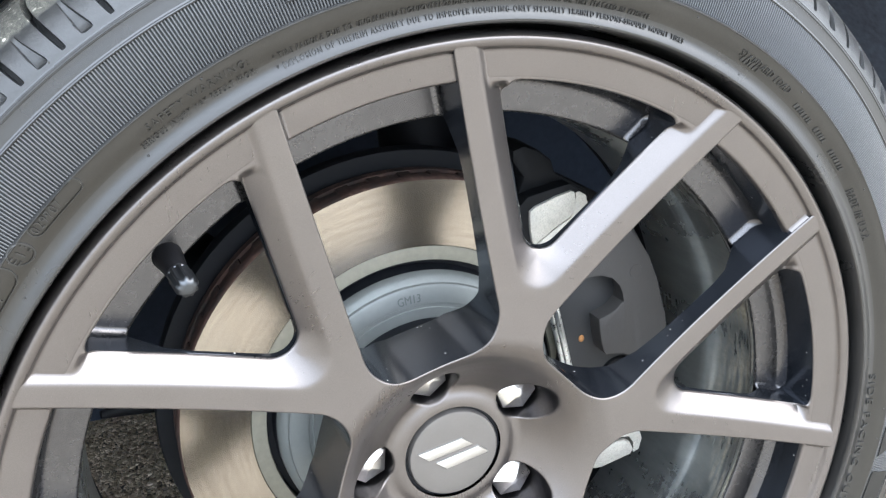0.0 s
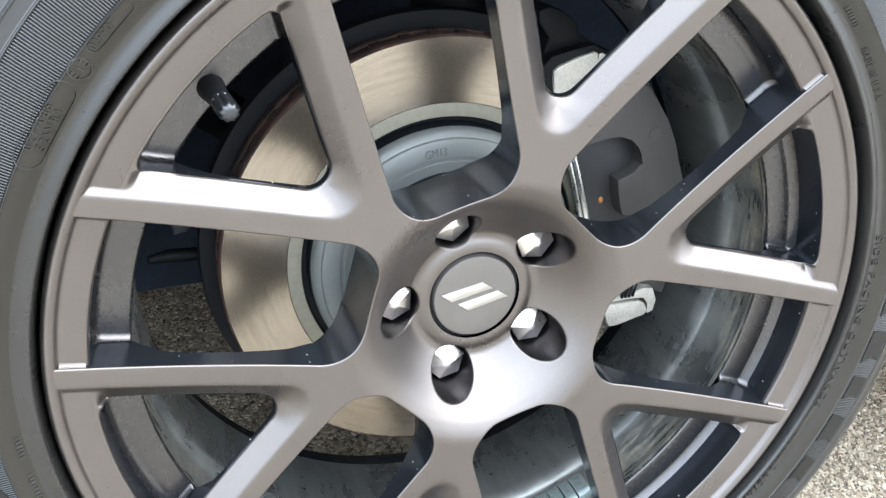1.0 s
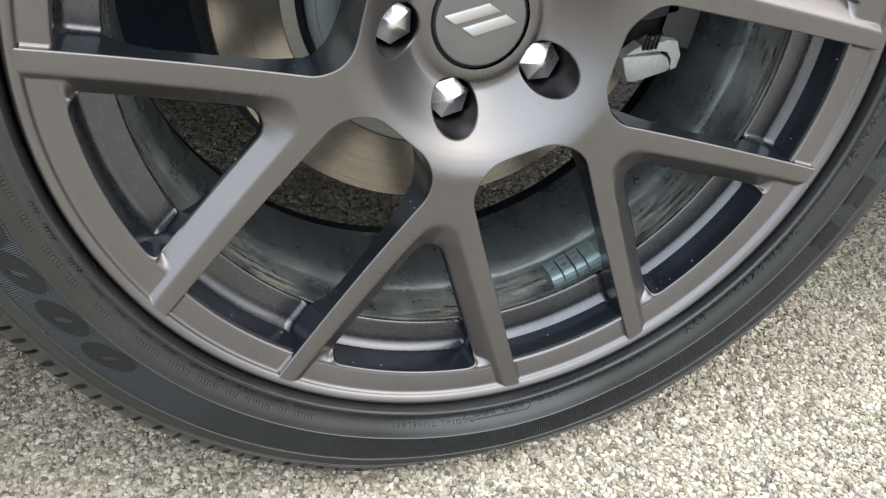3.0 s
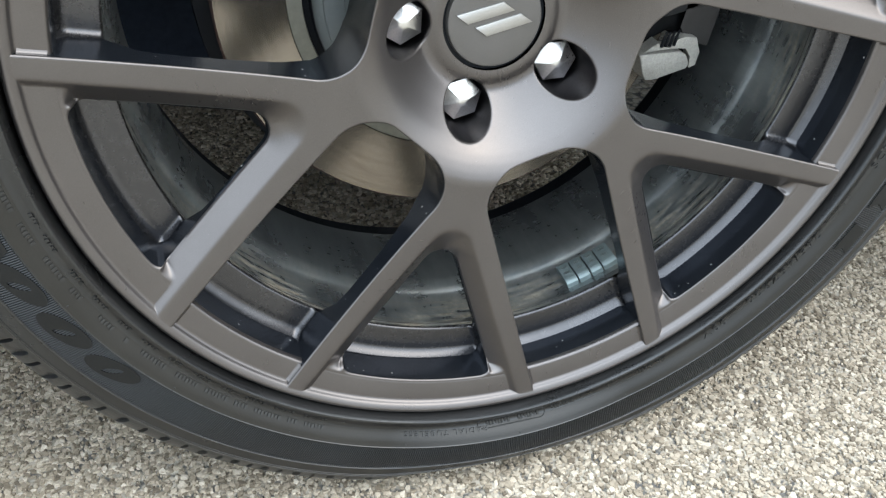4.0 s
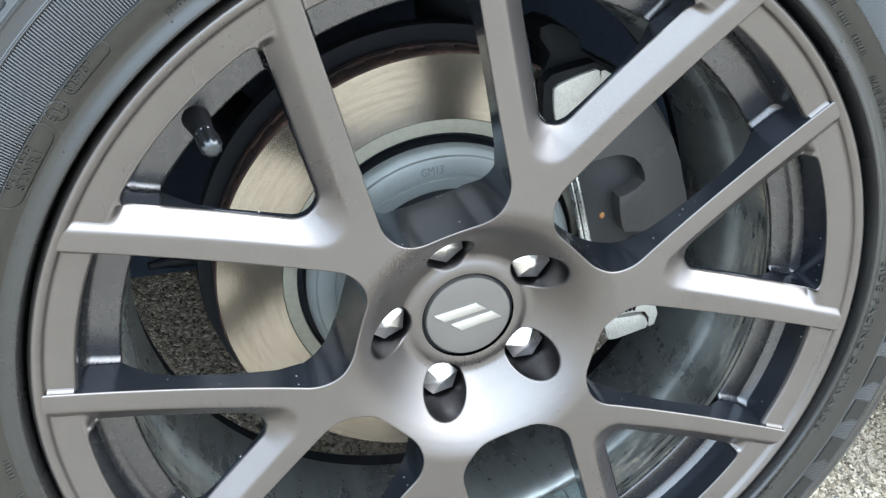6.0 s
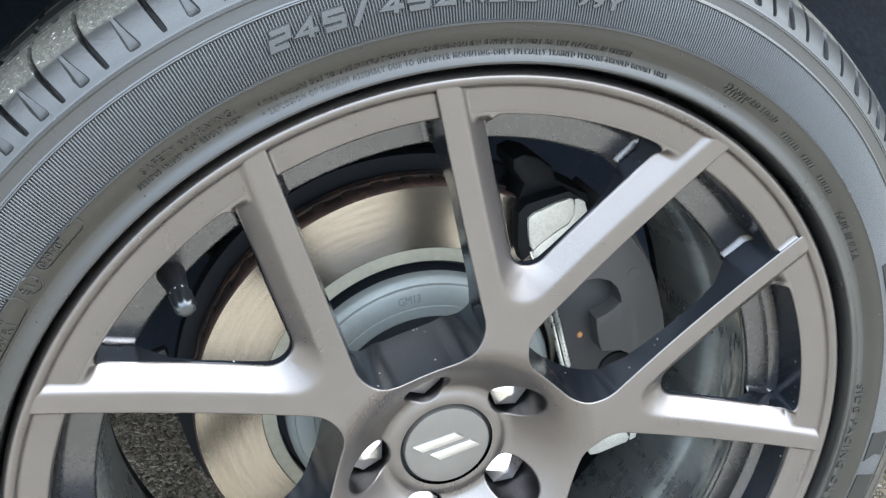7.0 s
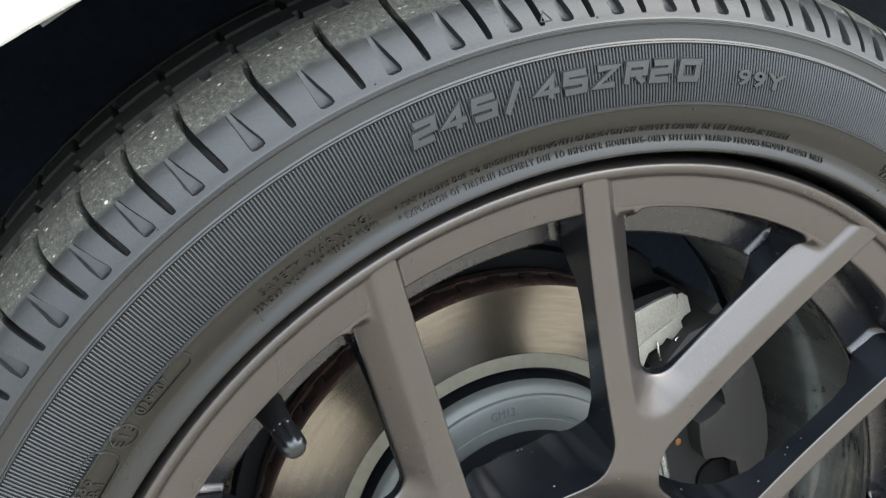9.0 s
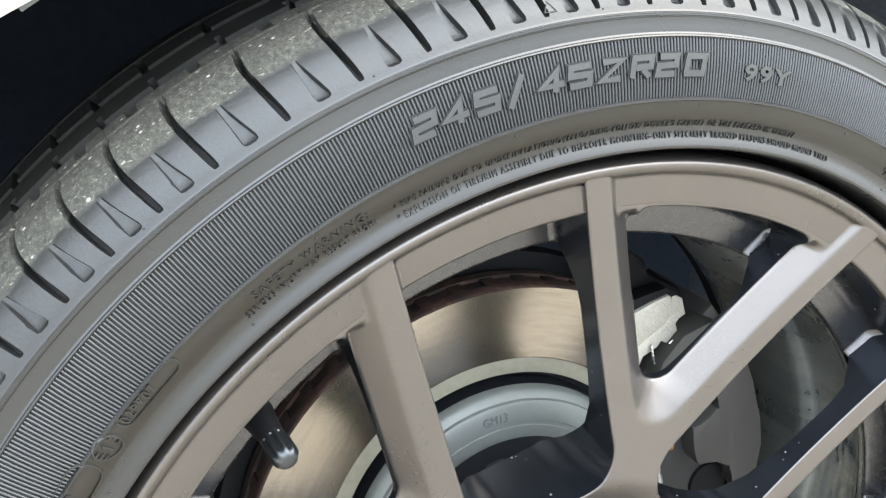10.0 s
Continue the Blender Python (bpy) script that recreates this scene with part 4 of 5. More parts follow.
# fine radial ribs in the band round the size marking
verts, faces = [], []
RIB = 1272
for k in range(RIB):
    a = 360 * k / RIB
    first = len(verts)
    for r in (0.3010, 0.3050, 0.3130, 0.3190, 0.3250):
        y = side_depth(r)
        for da, dh in ((-0.110, -BAND_DIP), (-0.080, -0.0004), (-0.040, 0.0), (0.040, 0.0), (0.080, -0.0004), (0.110, -BAND_DIP)):
            verts.append(squash(tuple(polar(r, a + da, y - dh))))
    for i in range(4):
        for j in range(5):
            p = first + i * 6 + j
            faces.append((p, p + 1, p + 7, p + 6))
ribs = obj("sidewall_ribs", raw("sidewall_ribs", verts, faces), RIBBED, tyre)
ribs.location = (0, 0, TYRE)
tagged(ribs, kind="stuff")


def lettering(text, r0, height, a0, a1, name="lettering", proud=0.0008, mat=None, parent=None, depth=None, bold=0.0, lean=0.0, space=1.0):
    """Raised letters along a circle, clockwise from angle a0 to a1, their tops outward."""
    cu = bpy.data.curves.new(name, "FONT")
    cu.body, cu.size, cu.extrude, cu.resolution_u, cu.offset = text, 1.0, 0.5, 3, bold
    cu.shear, cu.space_character = lean, space
    tmp = new("lettering_source", cu)
    dg = bpy.context.evaluated_depsgraph_get()
    me = bpy.data.meshes.new_from_object(tmp.evaluated_get(dg))
    bpy.data.objects.remove(tmp)
    bpy.data.curves.remove(cu)
    co = np.empty(len(me.vertices) * 3)
    me.vertices.foreach_get("co", co)
    co = co.reshape(-1, 3)
    x0, x1 = co[:, 0].min(), co[:, 0].max()
    ymax = co[:, 1].max()
    out = []
    for x, y, z in co:
        a = a0 + (a1 - a0) * (x - x0) / (x1 - x0)
        r = r0 + height * y / ymax
        d = (side_depth(r) if depth is None else depth) - (proud if z > 0 else -0.0013)
        out.append(squash(tuple(polar(r, a, d))))
    me.vertices.foreach_set("co", np.array(out).ravel())
    me.name = name
    me.materials.clear()
    ob = obj(name, me, mat or LETTER, parent or tyre)
    ob.location = (0, 0, TYRE)
    return ob


# the size marking in square slanted figures: each stroke is a path in a cell of 1 x 1
STROKES = {"2": [[(0, 1), (1, 1), (1, 0.53), (0, 0.47), (0, 0), (1, 0)]], "5": [[(1, 1), (0, 1), (0, 0.55), (1, 0.5), (1, 0), (0, 0)]],
           "4": [[(1.12, 0.30), (0, 0.30), (0.70, 1.0), (0.70, 0.42)], [(0.70, 0.18), (0.70, -0.1)]], "/": [[(0.22, -0.3), (0.82, 1.35)]],
           "Z": [[(0, 1), (1, 1), (0, 0), (1, 0)]], "R": [[(0, -0.1), (0, 1), (1, 1), (1, 0.50), (0.14, 0.47)], [(0.55, 0.36), (1, -0.1)]], "0": [[(0, 0), (0, 1), (1, 1), (1, 0), (-0.14, 0)]]}


def figure(char, mid, r0, height, half, width, proud, mat, lean=0.24):
    """One raised figure on the sidewall about the angle mid."""
    bm = bmesh.new()
    for path in STROKES[char]:
        pts = [Vector((x * 2 * half + (y - 0.5) * height * lean - half, y * height)) for x, y in path]
        left, right = [], []
        for k, p in enumerate(pts):
            d0 = (p - pts[k - 1]).normalized() if k else (pts[1] - p).normalized()
            d1 = (pts[k + 1] - p).normalized() if k < len(pts) - 1 else d0
            n0, n1 = Vector((-d0.y, d0.x)), Vector((-d1.y, d1.x))
            n = (n0 + n1).normalized()
            n *= width / 2 / max(n.dot(n0), 0.45)
            left.append(p + n)
            right.append(p - n)
        def put(v, pr):
            r = r0 + v.y
            return bm.verts.new(squash(tuple(polar(r, mid - math.degrees(v.x / 0.3145), side_depth(r) - pr))))
        rows = [(put(a, -0.0013), put(a, proud), put(b, proud), put(b, -0.0013)) for a, b in zip(left, right)]
        for p, q in zip(rows, rows[1:]):
            for i in range(3):
                bm.faces.new((p[i], p[i + 1], q[i + 1], q[i]))
        for row in (rows[0], rows[-1]):
            bm.faces.new(row)
    ob = part("lettering", bm, mat, tyre, smooth=False)
    ob.location = (0, 0, TYRE)


for char, mid in zip("245/45ZR20", (108.05, 105.60, 103.15, 100.85, 97.95, 95.60, 92.95, 90.30, 88.05, 85.45)):
    half = 0.0045 if char in "45Z" else 0.0042
    # a wider dark copy under each figure outlines it
    figure(char, mid, 0.3107, 0.0070, half, 0.0036, 0.0004, DARKENED_RUBBER)
    figure(char, mid, 0.3107, 0.0070, half, 0.0025, 0.0010, FACE)
lettering("99Y", 0.3092, 0.0068, 80.6, 75.7, proud=0.0008, bold=0.03, lean=0.1, space=1.2, mat=FACE)
lettering("SAFETY WARNING:", 0.2917, 0.0036, 124.6, 114.4, space=1.3)
lettering("SERIOUS INJURY MAY RESULT FROM:", 0.2865, 0.0028, 126.0, 114.0, space=1.3)
lettering("* TIRE FAILURE DUE TO UNDERINFLATION/OVERLOADING-FOLLOW OWNER'S MANUAL OR TIRE PLACARD IN VEHICLE", 0.2879, 0.0027, 112.3, 72.8, space=1.3)
lettering("* EXPLOSION OF TIRE/RIM ASSEMBLY DUE TO IMPROPER MOUNTING-ONLY SPECIALLY TRAINED PERSONS SHOULD MOUNT TIRES", 0.2829, 0.0027, 112.3, 67.6, space=1.3)
lettering("STANDARD LOAD", 0.2915, 0.0036, 60.5, 52.0, space=1.3)
lettering("MADE IN U.S.A.", 0.2880, 0.0040, 34.8, 26.5, space=1.3)
lettering("SIDE FACING OUTWARDS", 0.2860, 0.0040, 5.4, -23.8, space=1.3)
lettering("245/45ZR20", 0.2835, 0.0056, -35.5, -49.8, space=1.3)
lettering("99Y", 0.2845, 0.0054, -53.9, -58.0, space=1.3)
lettering("E13", 0.2933, 0.0046, 140.5, 138.3, space=1.1)
lettering("029707", 0.2948, 0.0042, 137.2, 133.9, space=1.2)
lettering("0217035", 0.2966, 0.0042, 148.4, 143.6, space=1.3)
lettering("S2WR1", 0.2910, 0.0042, 148.1, 143.8, space=1.3)
lettering("RADIAL TUBELESS", 0.2880, 0.0034, -94.0, -106.5, space=1.3)

# outlines of the approval mark and its pills
def outline(points_ra, width=0.0006, proud=0.0007, name="moulded_outline"):
    bm = bmesh.new()
    n = len(points_ra)
    loops = []
    for off, pr in ((-width, -0.0003), (-width * 0.5, proud), (width * 0.5, proud), (width, -0.0003)):
        ring = []
        cr, ca = sum(p[0] for p in points_ra) / n, sum(p[1] for p in points_ra) / n
        for r, a in points_ra:
            dx, dz = (a - ca) * math.pi / 180 * cr, r - cr
            l = math.hypot(dx, dz) or 1
            rr, aa = r + off * dz / l, a + math.degrees(off * dx / l / cr)
            ring.append(bm.verts.new(squash(tuple(polar(rr, aa, side_depth(rr) - pr)))))
        loops.append(ring)
    for a, b in zip(loops, loops[1:]):
        for k in range(n):
            bm.faces.new((a[k], a[(k + 1) % n], b[(k + 1) % n], b[k]))
    ob = part(name, bm, LETTER, tyre)
    ob.location = (0, 0, TYRE)


def pill(r, a0, a1, h):
    rc = h / 2
    da = math.degrees(rc / r)
    out = []
    for k in range(13):
        t = math.pi / 2 + math.pi * k / 12
        out.append((r + rc * math.sin(t), a0 - da - da * math.cos(t)))
    for k in range(13):
        t = -math.pi / 2 + math.pi * k / 12
        out.append((r + rc * math.sin(t), a1 + da - da * math.cos(t)))
    return out


outline([(0.2955 + 0.0054 * math.cos(t), 139.4 + math.degrees(0.0054 / 0.2955) * math.sin(t)) for t in [2 * math.pi * k / 28 for k in range(28)]])
outline(pill(0.2968, 137.5, 131.5, 0.0070))
outline(pill(0.2965, 150.3, 141.0, 0.0135))
outline(pill(0.2860, -84.8, -95.4, 0.0085))


def plate(points_ra, proud=0.0009, name="moulded_shape", hole=None, mat=None):
    """A flat raised shape on the sidewall, with a hole in it if one is given (the same number of points)."""
    bm = bmesh.new()
    def ring(pts, pr):
        return [bm.verts.new(squash(tuple(polar(r, a, side_depth(r) - pr)))) for r, a in pts]
    n = len(points_ra)
    low, top = ring(points_ra, -0.0013), ring(points_ra, proud)
    for k in range(n):
        bm.faces.new((low[k], low[(k + 1) % n], top[(k + 1) % n], top[k]))
    if hole:
        ht, hl = ring(hole, proud), ring(hole, -0.0013)
        for k in range(n):
            bm.faces.new((top[k], top[(k + 1) % n], ht[(k + 1) % n], ht[k]))
            bm.faces.new((ht[k], ht[(k + 1) % n], hl[(k + 1) % n], hl[k]))
    else:
        bm.faces.new(top)
    ob = part(name, bm, mat or MATT, tyre, sharp=20)
    ob.location = (0, 0, TYRE)


# plain shapes where the maker's and the model's names stand
def slanted(r, a, hr, ha, tilt, lean, n=32):
    """An oval whose long axis is tilted against the circle."""
    return [(r + hr * math.cos(t) + tilt * math.sin(t), a + ha * math.sin(t) + lean * math.cos(t)) for t in [2 * math.pi * k / n for k in range(n)]]


for a in (-161.5, -154.3, -147.0):
    plate(slanted(0.3105, a, 0.0074, 3.35, -0.0030, -0.1), 0.0004, hole=slanted(0.3112, a + 0.1, 0.0012, 0.85, -0.0042, 0.35))
plate([(0.3040, -165.6), (0.3030, -171.0), (0.3080, -173.5), (0.3225, -171.6), (0.3215, -167.5), (0.3110, -165.0)], 0.0004)
for a in (178.5, 171.5):
    plate([(0.3040, a), (0.3040, a - 4.4), (0.3225, a - 3.8), (0.3225, a + 0.6)], 0.0004)
for a, w, h in ((24.0, 5.0, 0.017), (-3.0, 4.6, 0.018), (-10.0, 5.2, 0.019), (-17.4, 4.0, 0.018), (-24.0, 5.0, 0.018), (-31.6, 4.6, 0.016)):
    plate([(0.3135 - h / 2, a), (0.3135 - h / 2, a - w), (0.3135, a - w * 0.8), (0.3135 + h / 2, a - w + 0.3), (0.3135 + h / 2, a - 0.5), (0.3140, a - 0.2)], 0.0004)


strokes = bmesh.new()


def bars(r, h, spans, pitch=0.5):
    """Plain raised strokes where codes stand, a row of strokes for each span."""
    bm = strokes
    for a0, a1 in spans:
        n = max(1, round(abs(a1 - a0) / pitch))
        for k in range(n):
            p = a0 + (a1 - a0) * (k + 0.10 + 0.13 * (k * 7 % 3)) / n
            q = a0 + (a1 - a0) * (k + 0.80) / n
            pts = [(r, p), (r, q), (r + h * (0.7 if k % 3 == 1 else 1), q), (r + h, p)]
            low, top = ([bm.verts.new(squash(tuple(polar(rr, aa, side_depth(rr) - pr)))) for rr, aa in pts] for pr in (-0.0006, 0.0008))
            for i in range(4):
                bm.faces.new((low[i], low[(i + 1) % 4], top[(i + 1) % 4], top[i]))
            bm.faces.new(top)


bars(0.2842, 0.0036, [(-85.8, -89.2), (-90.4, -94.2)])
bars(0.2838, 0.0030, [(-80.0, -83.8), (-64.4, -66.2), (-67.0, -69.2)])
bars(0.2888, 0.0026, [(-118.5, -121.5), (-122.5, -124.0), (-125, -129), (-130, -132), (-133, -136.5), (-137.5, -141), (-142.5, -146.5), (-148.5, -149.2), (-151, -153.5), (-156.5, -158.4), (-159.6, -163.2)])
bars(0.2826, 0.0024, [(-118.5, -122), (-123.5, -126.5), (-128, -131), (-133, -134.5), (-136.5, -139.0), (-141, -143.2), (-145, -147.5), (-149.5, -151.5), (-153.5, -156), (-158, -160.4), (-163, -165.6), (-166.8, -168.6)])
bars(0.2895, 0.0026, [(50.0, 46.5), (45.5, 43.0), (41.5, 38.0), (60.0, 57.0), (-165, -168), (-169.5, -174), (-176, -179)])
codes = part("moulded_code", strokes, LETTER, tyre, smooth=False)
codes.location = (0, 0, TYRE)
tagged(codes, kind="stuff")
# a small three-cornered mark on the shoulder
outline([(0.3434, 96.8), (0.3396, 96.35), (0.3396, 97.25)], 0.0004, 0.0005)
# small moulding pips
for k in range(64):
    a = k * 360 / 64 + 3 * math.sin(k * 2.1)
    r = (0.2975, 0.2836, 0.3376)[k % 3]
    bm = bmesh.new()
    bmesh.ops.create_icosphere(bm, subdivisions=1, radius=0.0007, matrix=Matrix.Translation(squash(tuple(polar(r, a, side_depth(min(r, 0.336)) + (0.0 if r < 0.33 else 0.0012))))))
    pip = part("moulding_pip", bm, LETTER, tyre)
    pip.location = (0, 0, TYRE)

# ---- disc brake behind the wheel ----
brake = thing("disc_brake", "vented steel disc brake with a grey cast caliper behind the wheel", "disc brake")
disc = revolve("brake_disc", [(0.1190, 0.1304), (0.1196, 0.1300), (0.1657, 0.1300)], 240, ROTOR, brake, "brushed tan steel friction ring", sharp=30)
revolve("disc_edge", [(0.1657, 0.1300), (0.1665, 0.1304), (0.1672, 0.1315), (0.1672, 0.1385), (0.1652, 0.1390), (0.1652, 0.1510), (0.1672, 0.1515), (0.1672, 0.1590), (0.12, 0.160)], 240, EDGE, disc, "rusty vented edge")
vane = None
for k in range(48):
    if vane is None:
        vane = part("vane", box(bmesh.new(), 0.1650, 0.145, 0, 0.0036, 0.0125, 0.009, None, 0.0008), EDGE, disc)
        this = vane
    else:
        this = obj("vane", vane.data, None, disc)
    this.rotation_euler = (0, radians(7.5 * k), 0)
revolve("coated_ring", [(0.1085, 0.1330), (0.1090, 0.1306), (0.1185, 0.1304), (0.1190, 0.1306)], 180, RING, disc, "weathered grey ring")
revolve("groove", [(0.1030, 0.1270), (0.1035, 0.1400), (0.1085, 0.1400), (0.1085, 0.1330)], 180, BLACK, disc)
hat = revolve("hat", [(0.060, 0.1150), (0.0800, 0.1150), (0.0805, 0.1158), (0.0830, 0.1158), (0.0835, 0.1150), (0.0945, 0.1150), (0.0965, 0.1160), (0.0972, 0.1180), (0.1010, 0.1200), (0.1026, 0.1225), (0.1030, 0.1270)], 180, HAT, disc, "light grey coated hat", sharp=40)
lettering("GM13", 0.0855, 0.0060, 101.5, 91.0, proud=0.0004, mat=plain("stamped_grey", (0.085, 0.095, 0.095), 0.6), parent=hat, depth=0.1150).location = (0, 0, 0)
revolve("dust_shield", [(0.09, 0.166), (0.1775, 0.166), (0.1785, 0.168), (0.1785, 0.178)], 160, BLACK, brake, "black pressed dust shield")

# caliper: arched body, bridge with a hooked cut-out, bracket, two pad ends
def arc_outline(r_in, r_out, a0, a1, n=18):
    return [(r_out * math.cos(radians(a0 + (a1 - a0) * k / n)), r_out * math.sin(radians(a0 + (a1 - a0) * k / n))) for k in range(n + 1)] + \
           [(r_in * math.cos(radians(a1 + (a0 - a1) * k / n)), r_in * math.sin(radians(a1 + (a0 - a1) * k / n))) for k in range(n + 1)]


# finger plate: a large round bite, a tooth, and a smaller round notch below it
body = [(0.1905, 0.0030), (0.1930, 0.0260), (0.1892, 0.0480), (0.1850, 0.0600), (0.1795, 0.0780), (0.1715, 0.0960), (0.1600, 0.1130), (0.1500, 0.1250), (0.1380, 0.1300), (0.1180, 0.1240), (0.1030, 0.1080), (0.0990, 0.0900), (0.1031, 0.0858)]
body += [(0.1138, 0.0876), (0.1227, 0.0891), (0.1320, 0.0889), (0.1416, 0.0852), (0.1483, 0.0785), (0.1517, 0.0712), (0.1507, 0.0640), (0.1455, 0.0585), (0.1385, 0.0552), (0.1318, 0.0530)]
body += [(0.1330, 0.0430), (0.1350, 0.0330), (0.1376, 0.0250), (0.1400, 0.0225), (0.1470, 0.0218), (0.1557, 0.0203), (0.1645, 0.0150), (0.1705, 0.0060), (0.1715, -0.0030), (0.1740, -0.0058), (0.1800, -0.0050)]
caliper = part("caliper", rounded_slab(body, 0.1040, 0.1260, 0.0014), CALIPER, brake, "grey cast caliper finger with a hooked cut-out")
caliper.location = (0, 0, HUB)
part("bridge", rounded_slab(arc_outline(0.1760, 0.2020, -18, 42), 0.1180, 0.1900, 0.004), CALIPER, caliper)
part("outer_pad_plate", rounded_slab([(0.1075, -0.0300), (0.1560, -0.0350), (0.1800, -0.0300), (0.1820, 0.0300), (0.1640, 0.0900), (0.1250, 0.1000), (0.0935, 0.0960), (0.1010, 0.0700), (0.1120, 0.0250)], 0.1180, 0.1290, 0.002), PLATE, caliper, "dark grey pad backing plate")
bm = bmesh.new()
tube(bm, [(0.1590, 0.1160, -0.0040), (0.1590, 0.1185, -0.0040)], [0.0150, 0.0160], 32)
part("piston_end", bm, BRACKET, caliper, "black round piston end")
bm = bmesh.new()
bmesh.ops.create_icosphere(bm, subdivisions=2, radius=0.0024, matrix=Matrix.Translation((0.1257, 0.1178, 0.0327)) @ Matrix.Diagonal((1, 0.6, 1.2, 1)))
part("rivet", bm, RUST, caliper, "orange rusty rivet")
bm = bmesh.new()
tube(bm, [(0.1602, 0.1036, 0.0866), (0.1602, 0.1050, 0.0866)], [0.0050, 0.0056], 24)
part("casting_boss", bm, CALIPER, caliper)
for dx, r in ((0.0, 0.0019), (0.0048, 0.0022)):
    bm = bmesh.new()
    tube(bm, [(0.0915 + dx, 0.1135, 0.0800), (0.0965 + dx, 0.1130, 0.0620), (0.1050 + dx, 0.1130, 0.0300), (0.1108 + dx, 0.1140, 0.0090)], [r] * 4, 10)
    part("retaining_clip", bm, CLIP, caliper, "bright steel clip")

# upper carrier end: black arm with a bare cast lug, its dark shim and wire spring
part("carrier_arm", rounded_slab([(0.0708, 0.1715), (0.0708, 0.1795), (0.0792, 0.1823), (0.0900, 0.1785), (0.1010, 0.1700), (0.1040, 0.1610), (0.1140, 0.1550), (0.1290, 0.1470), (0.1320, 0.1390), (0.1150, 0.1330), (0.0956, 0.1300), (0.0760, 0.1250), (0.0740, 0.1450), (0.0790, 0.1600)], 0.1260, 0.1600, 0.003), BRACKET, brake, "black carrier arm").location = (0, 0, HUB)
lug = part("pad_lug", rounded_slab([(0.0768, 0.1345), (0.0768, 0.1400), (0.0808, 0.1432), (0.0961, 0.1486), (0.1080, 0.1515), (0.1108, 0.1500), (0.1122, 0.1440), (0.1125, 0.1380), (0.1073, 0.1318), (0.0969, 0.1262), (0.0867, 0.1190), (0.0813, 0.1150), (0.0790, 0.1180), (0.0775, 0.1260)], 0.1100, 0.1330, 0.0012), PADM, brake, "bare silver cast lug of the pad carrier")
lug.location = (0, 0, HUB)
part("shim", rounded_slab([(0.0700, 0.1180), (0.0700, 0.1440), (0.0760, 0.1500), (0.0900, 0.1530), (0.1080, 0.1560), (0.1180, 0.1500), (0.1080, 0.1490), (0.0961, 0.1460), (0.0808, 0.1400), (0.0790, 0.1340), (0.0800, 0.1120), (0.0740, 0.1060)], 0.1125, 0.1240, 0.001), BRACKET, lug, "black pad shim")
part("clip_plate", rounded_slab([(0.1128, 0.1514), (0.1210, 0.1462), (0.1244, 0.1350), (0.1194, 0.1322), (0.1174, 0.1294), (0.1195, 0.1228), (0.1116, 0.1166), (0.1070, 0.1190), (0.1040, 0.1150), (0.0930, 0.1110), (0.0900, 0.1000), (0.0846, 0.0980), (0.0800, 0.1110), (0.0860, 0.1165), (0.0970, 0.1240), (0.1085, 0.1305), (0.1140, 0.1375), (0.1136, 0.1450)], 0.1126, 0.1160, 0.0006), PADM, lug, "bare pressed clip plate")
bm = bmesh.new()
tube(bm, [(0.1120, 0.1105, 0.1170), (0.1150, 0.1100, 0.1195), (0.1205, 0.1100, 0.1225)], [0.0009] * 3, 6)
tube(bm, [(0.0985, 0.1110, 0.1185), (0.0992, 0.1100, 0.1120), (0.1015, 0.1105, 0.1050)], [0.0008] * 3, 6)
tube(bm, [(0.0795, 0.1110, 0.1140), (0.0820, 0.1095, 0.1060), (0.0850, 0.1100, 0.0975), (0.0905, 0.1105, 0.0985)], [0.0010] * 4, 6)
part("pad_spring", bm, CLIP, lug, "bright bent wire spring")
# lower carrier end
lug2 = part("pad_lug", rounded_slab([(0.1300, -0.0585), (0.1320, -0.0575), (0.1630, -0.0585), (0.1690, -0.0620), (0.1722, -0.0690), (0.1700, -0.0730), (0.1440, -0.0788), (0.1375, -0.0785), (0.1345, -0.0740)], 0.1080, 0.1260, 0.0014), PADM, brake, "bare silver cast lug of the pad carrier")
lug2.location = (0, 0, HUB)
part("clip_plate", rounded_slab([(0.1345, -0.0575), (0.1457, -0.0500), (0.1470, -0.0545), (0.1560, -0.0550), (0.1600, -0.0500), (0.1690, -0.0485), (0.1771, -0.0505), (0.1812, -0.0620), (0.1790, -0.0720), (0.1740, -0.0730), (0.1740, -0.0640), (0.1690, -0.0570), (0.1600, -0.0558)], 0.1104, 0.1220, 0.0008), PADM, lug2, "bare pressed clip plate")
bm = bmesh.new()
for x0 in (0.1478, 0.1510, 0.1545, 0.1580):
    tube(bm, [(x0, 0.1100, -0.0540), (x0 + 0.0010, 0.1090, -0.0470), (x0 + 0.0030, 0.1100, -0.0430)], [0.0013, 0.0011, 0.0009], 6)
part("pad_spring", bm, BLACK, lug2, "black spring clip")
part("carrier_arm", rounded_slab([(0.1350, -0.0200), (0.1550, -0.0300), (0.1900, -0.0250), (0.1950, -0.0500), (0.1800, -0.0560), (0.1600, -0.0480), (0.1400, -0.0560)], 0.1240, 0.1560, 0.004), BRACKET, brake, "black carrier arm").location = (0, 0, HUB)

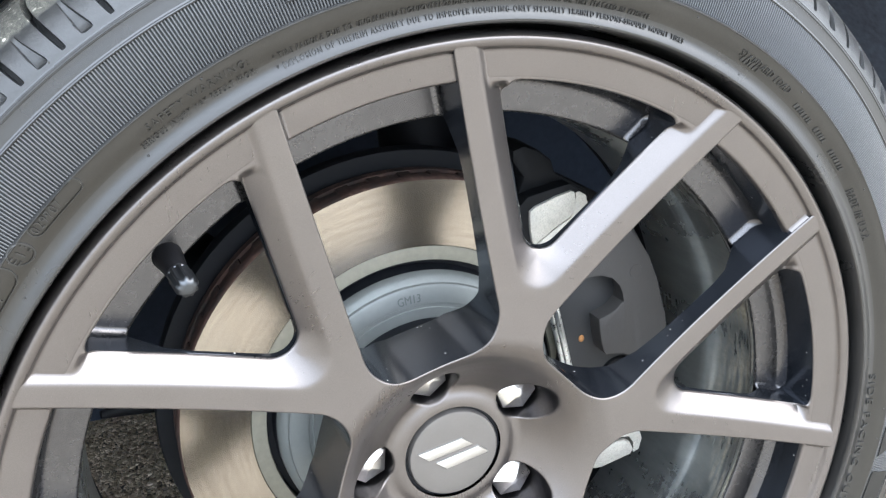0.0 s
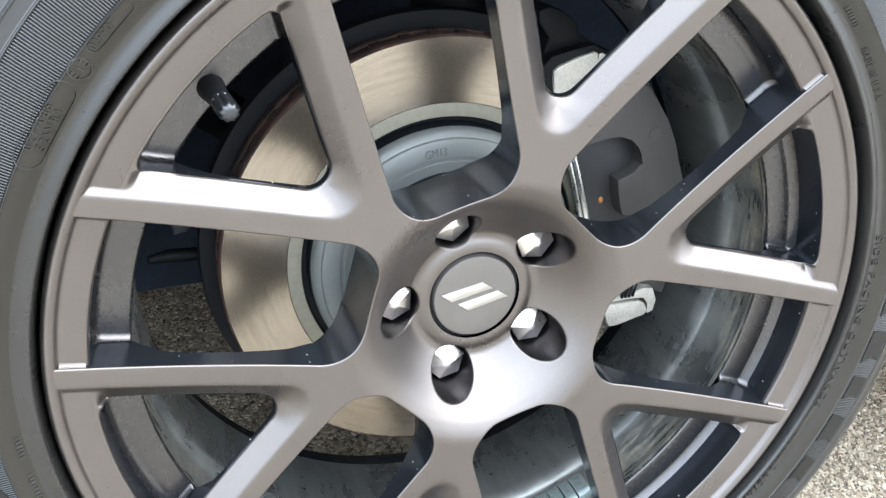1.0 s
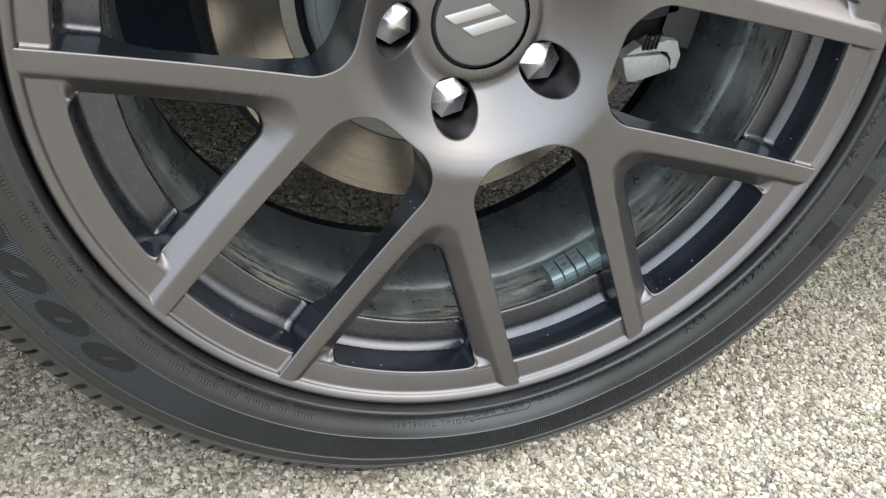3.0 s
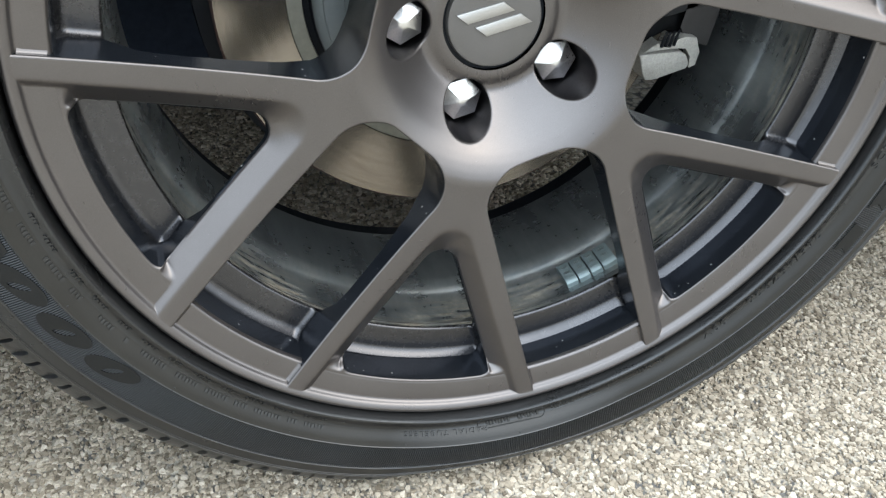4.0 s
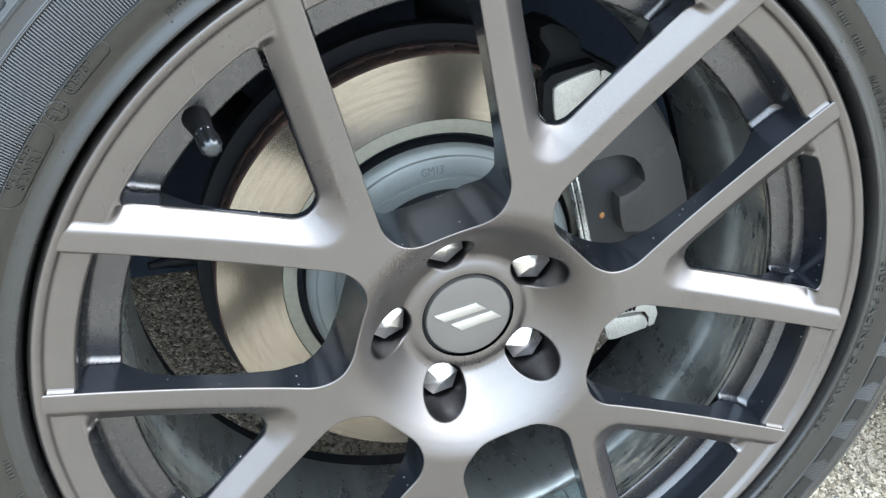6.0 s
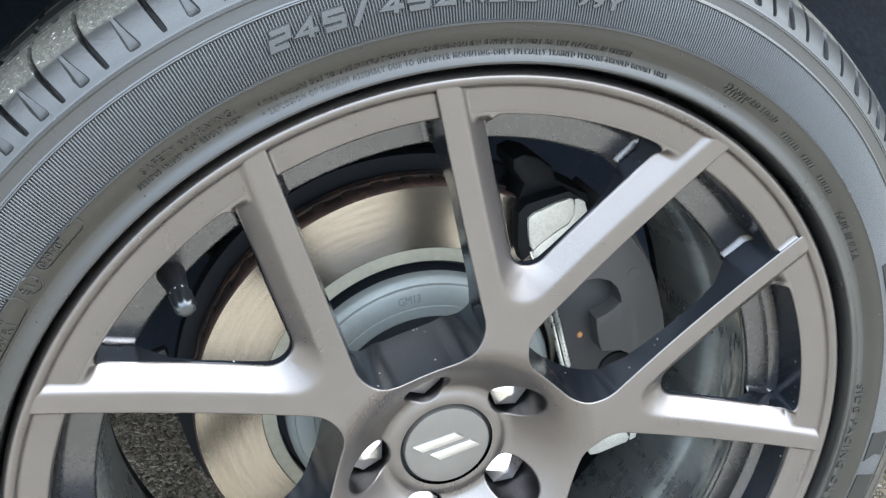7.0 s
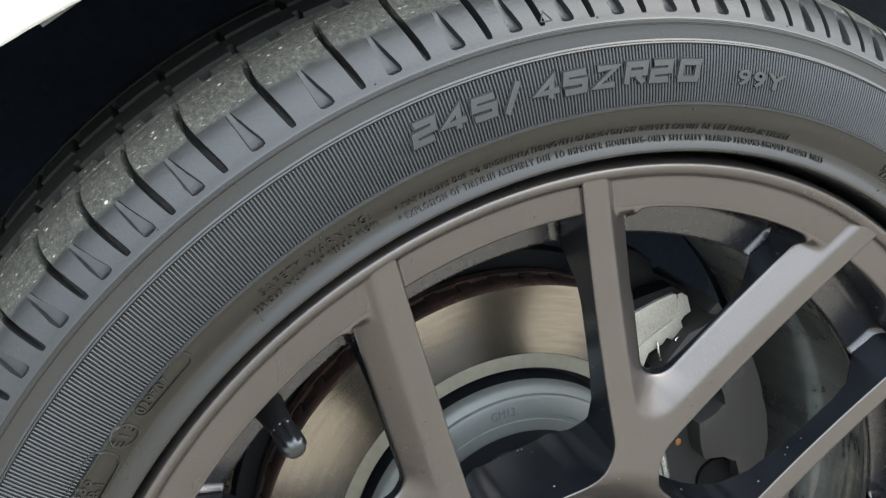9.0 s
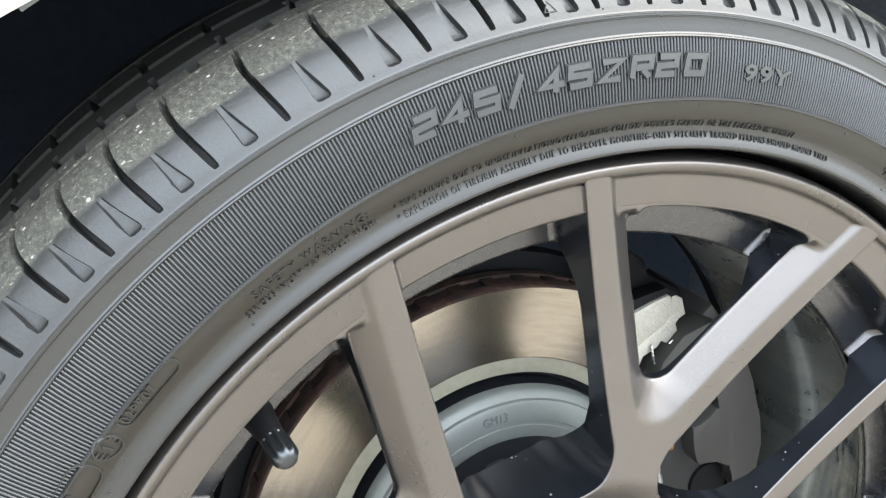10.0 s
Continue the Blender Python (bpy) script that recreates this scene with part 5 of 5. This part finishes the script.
# ---- suspension in the dark behind the disc ----
susp = thing("suspension", "black suspension knuckle, arm and damper behind the brake", "suspension")
bm = bmesh.new()
tube(bm, [(0, 0.166, HUB), (0, 0.24, HUB), (0, 0.26, HUB)], [0.075, 0.06, 0.045], 28)
part("knuckle", bm, BLACK, susp)
bm = bmesh.new()
tube(bm, [(0, 0.25, HUB), (0.01, 0.62, HUB - 0.02)], [0.022, 0.022], 16)
part("half_shaft", bm, BLACK, susp)
bm = bmesh.new()
tube(bm, [(-0.10, 0.23, 0.41), (-0.14, 0.40, 0.40), (-0.16, 0.62, 0.40)], [0.018, 0.024, 0.028], 16)
part("link_arm", bm, BLACK, susp)
bm = bmesh.new()
tube(bm, [(0.05, 0.24, 0.42), (0.05, 0.30, 0.74)], [0.03, 0.04], 18)
part("damper", bm, BLACK, susp)
bm = rounded_slab([(-0.194, 0.024), (-0.182, 0.028), (-0.180, 0.018), (-0.184, 0.014), (-0.193, 0.013)], 0.205, 0.213, 0.002)
part("hose_bracket", bm, BRACKET_GREY, susp, "dusty grey hose bracket").location = (0, 0, HUB)
bm = bmesh.new()
tube(bm, [(-0.215, 0.215, 0.336), (-0.200, 0.220, 0.335), (-0.150, 0.220, 0.331), (-0.06, 0.215, 0.335)], [0.003, 0.0055, 0.0055, 0.0055], 14)
part("track_rod", bm, BLACK, susp)

# ---- car body round the wheel ----
# panel colour raised and made bluer to imitate lens veil in the darks
DARK = plain("haze_lifted_inner_panel", (0.026, 0.034, 0.050), 0.9, 0.0, 0.3, 30)
DARK.node_tree.nodes["Principled BSDF"].inputs["Specular IOR Level"].default_value = 0.1
body_thing = thing("car_body", "white car body with a dark wheel arch over the wheel", "car")
AX, AZ, AW, AH = 0.03, HUB, 0.50, 0.41  # the arch: centre, half width, height


def arch_panel():
    bm = bmesh.new()
    n, cols = 120, []
    for k in range(n + 1):
        a = radians(-22 + 224 * k / n)
        c, s = math.cos(a), math.sin(a)
        rings = []
        for d, y in ((-0.001, 0.030), (-0.001, 0.0060), (0.0005, 0.0030), (0.0025, 0.0016), (0.02, -0.0020), (0.06, -0.0080), (0.14, -0.010), (0.30, 0.004), (0.55, 0.03)):
            x, z = AX + (AW + d) * c, AZ + (AH + d) * s
            rings.append(bm.verts.new((x, y, max(z, 0.17))))
        cols.append(rings)
    for p, q in zip(cols, cols[1:]):
        for i in range(len(p) - 1):
            bm.faces.new((p[i], p[i + 1], q[i + 1], q[i]))
    bmesh.ops.dissolve_degenerate(bm, edges=bm.edges, dist=1e-6)
    return bm


part("wing_panel", arch_panel(), BODY, body_thing, "glossy white painted wing with a rolled arch edge")
tab = part("film_tab", box(bmesh.new(), 0, 0, 0, 0.019, 0.0006, 0.004, None, 0.0002), TAPE, body_thing, "small translucent film tab on the arch edge")
tab.matrix_basis = Matrix.Translation((-0.2215, 0.008, HUB + 0.3545)) @ Matrix.Rotation(-radians(121.2 - 90), 4, "Y")
bm = bmesh.new()
rows = []
for k in range(73):
    a = radians(-35 + 250 * k / 72)
    # above the axle it follows the arch, below it hangs straight down
    bow = math.cos(a) if math.sin(a) > 0 else math.copysign(1, math.cos(a))
    rows.append([bm.verts.new((AX + (AW + r) * bow, y, max(AZ + (AH + r) * math.sin(a), 0.15))) for r, y in ((0.002, 0.030), (0.012, 0.045), (0.018, 0.30), (0.010, 0.63))])
for p, q in zip(rows, rows[1:]):
    for i in range(3):
        bm.faces.new((p[i], p[i + 1], q[i + 1], q[i]))
part("arch_liner", bm, LINER, body_thing, "black felt wheel arch liner")
bm = bmesh.new()
box(bm, AX, 0.645, 0.525, 1.3, 0.03, 0.85, None, 0.01)
part("inner_wall", bm, DARK, body_thing, "black inner arch wall")
# unseen plain blocks for the rest of the car, added to block light
bm = bmesh.new()
box(bm, 0, 1.25, 0.20, 4.2, 1.18, 0.04, None, 0.01)
part("under_tray", bm, BLACK, body_thing, "black under tray")
bm = bmesh.new()
box(bm, 1.46, 0.90, 0.55, 1.75, 1.72, 0.68, None, 0.05)
part("front_body", bm, BODY, body_thing)
bm = bmesh.new()
box(bm, -1.75, 0.90, 0.55, 2.4, 1.72, 0.68, None, 0.05)
part("side_body", bm, BODY, body_thing)
bm = bmesh.new()
box(bm, 0, 0.90, 0.93, 1.2, 1.72, 0.10, None, 0.03)
part("upper_body", bm, BODY, body_thing)
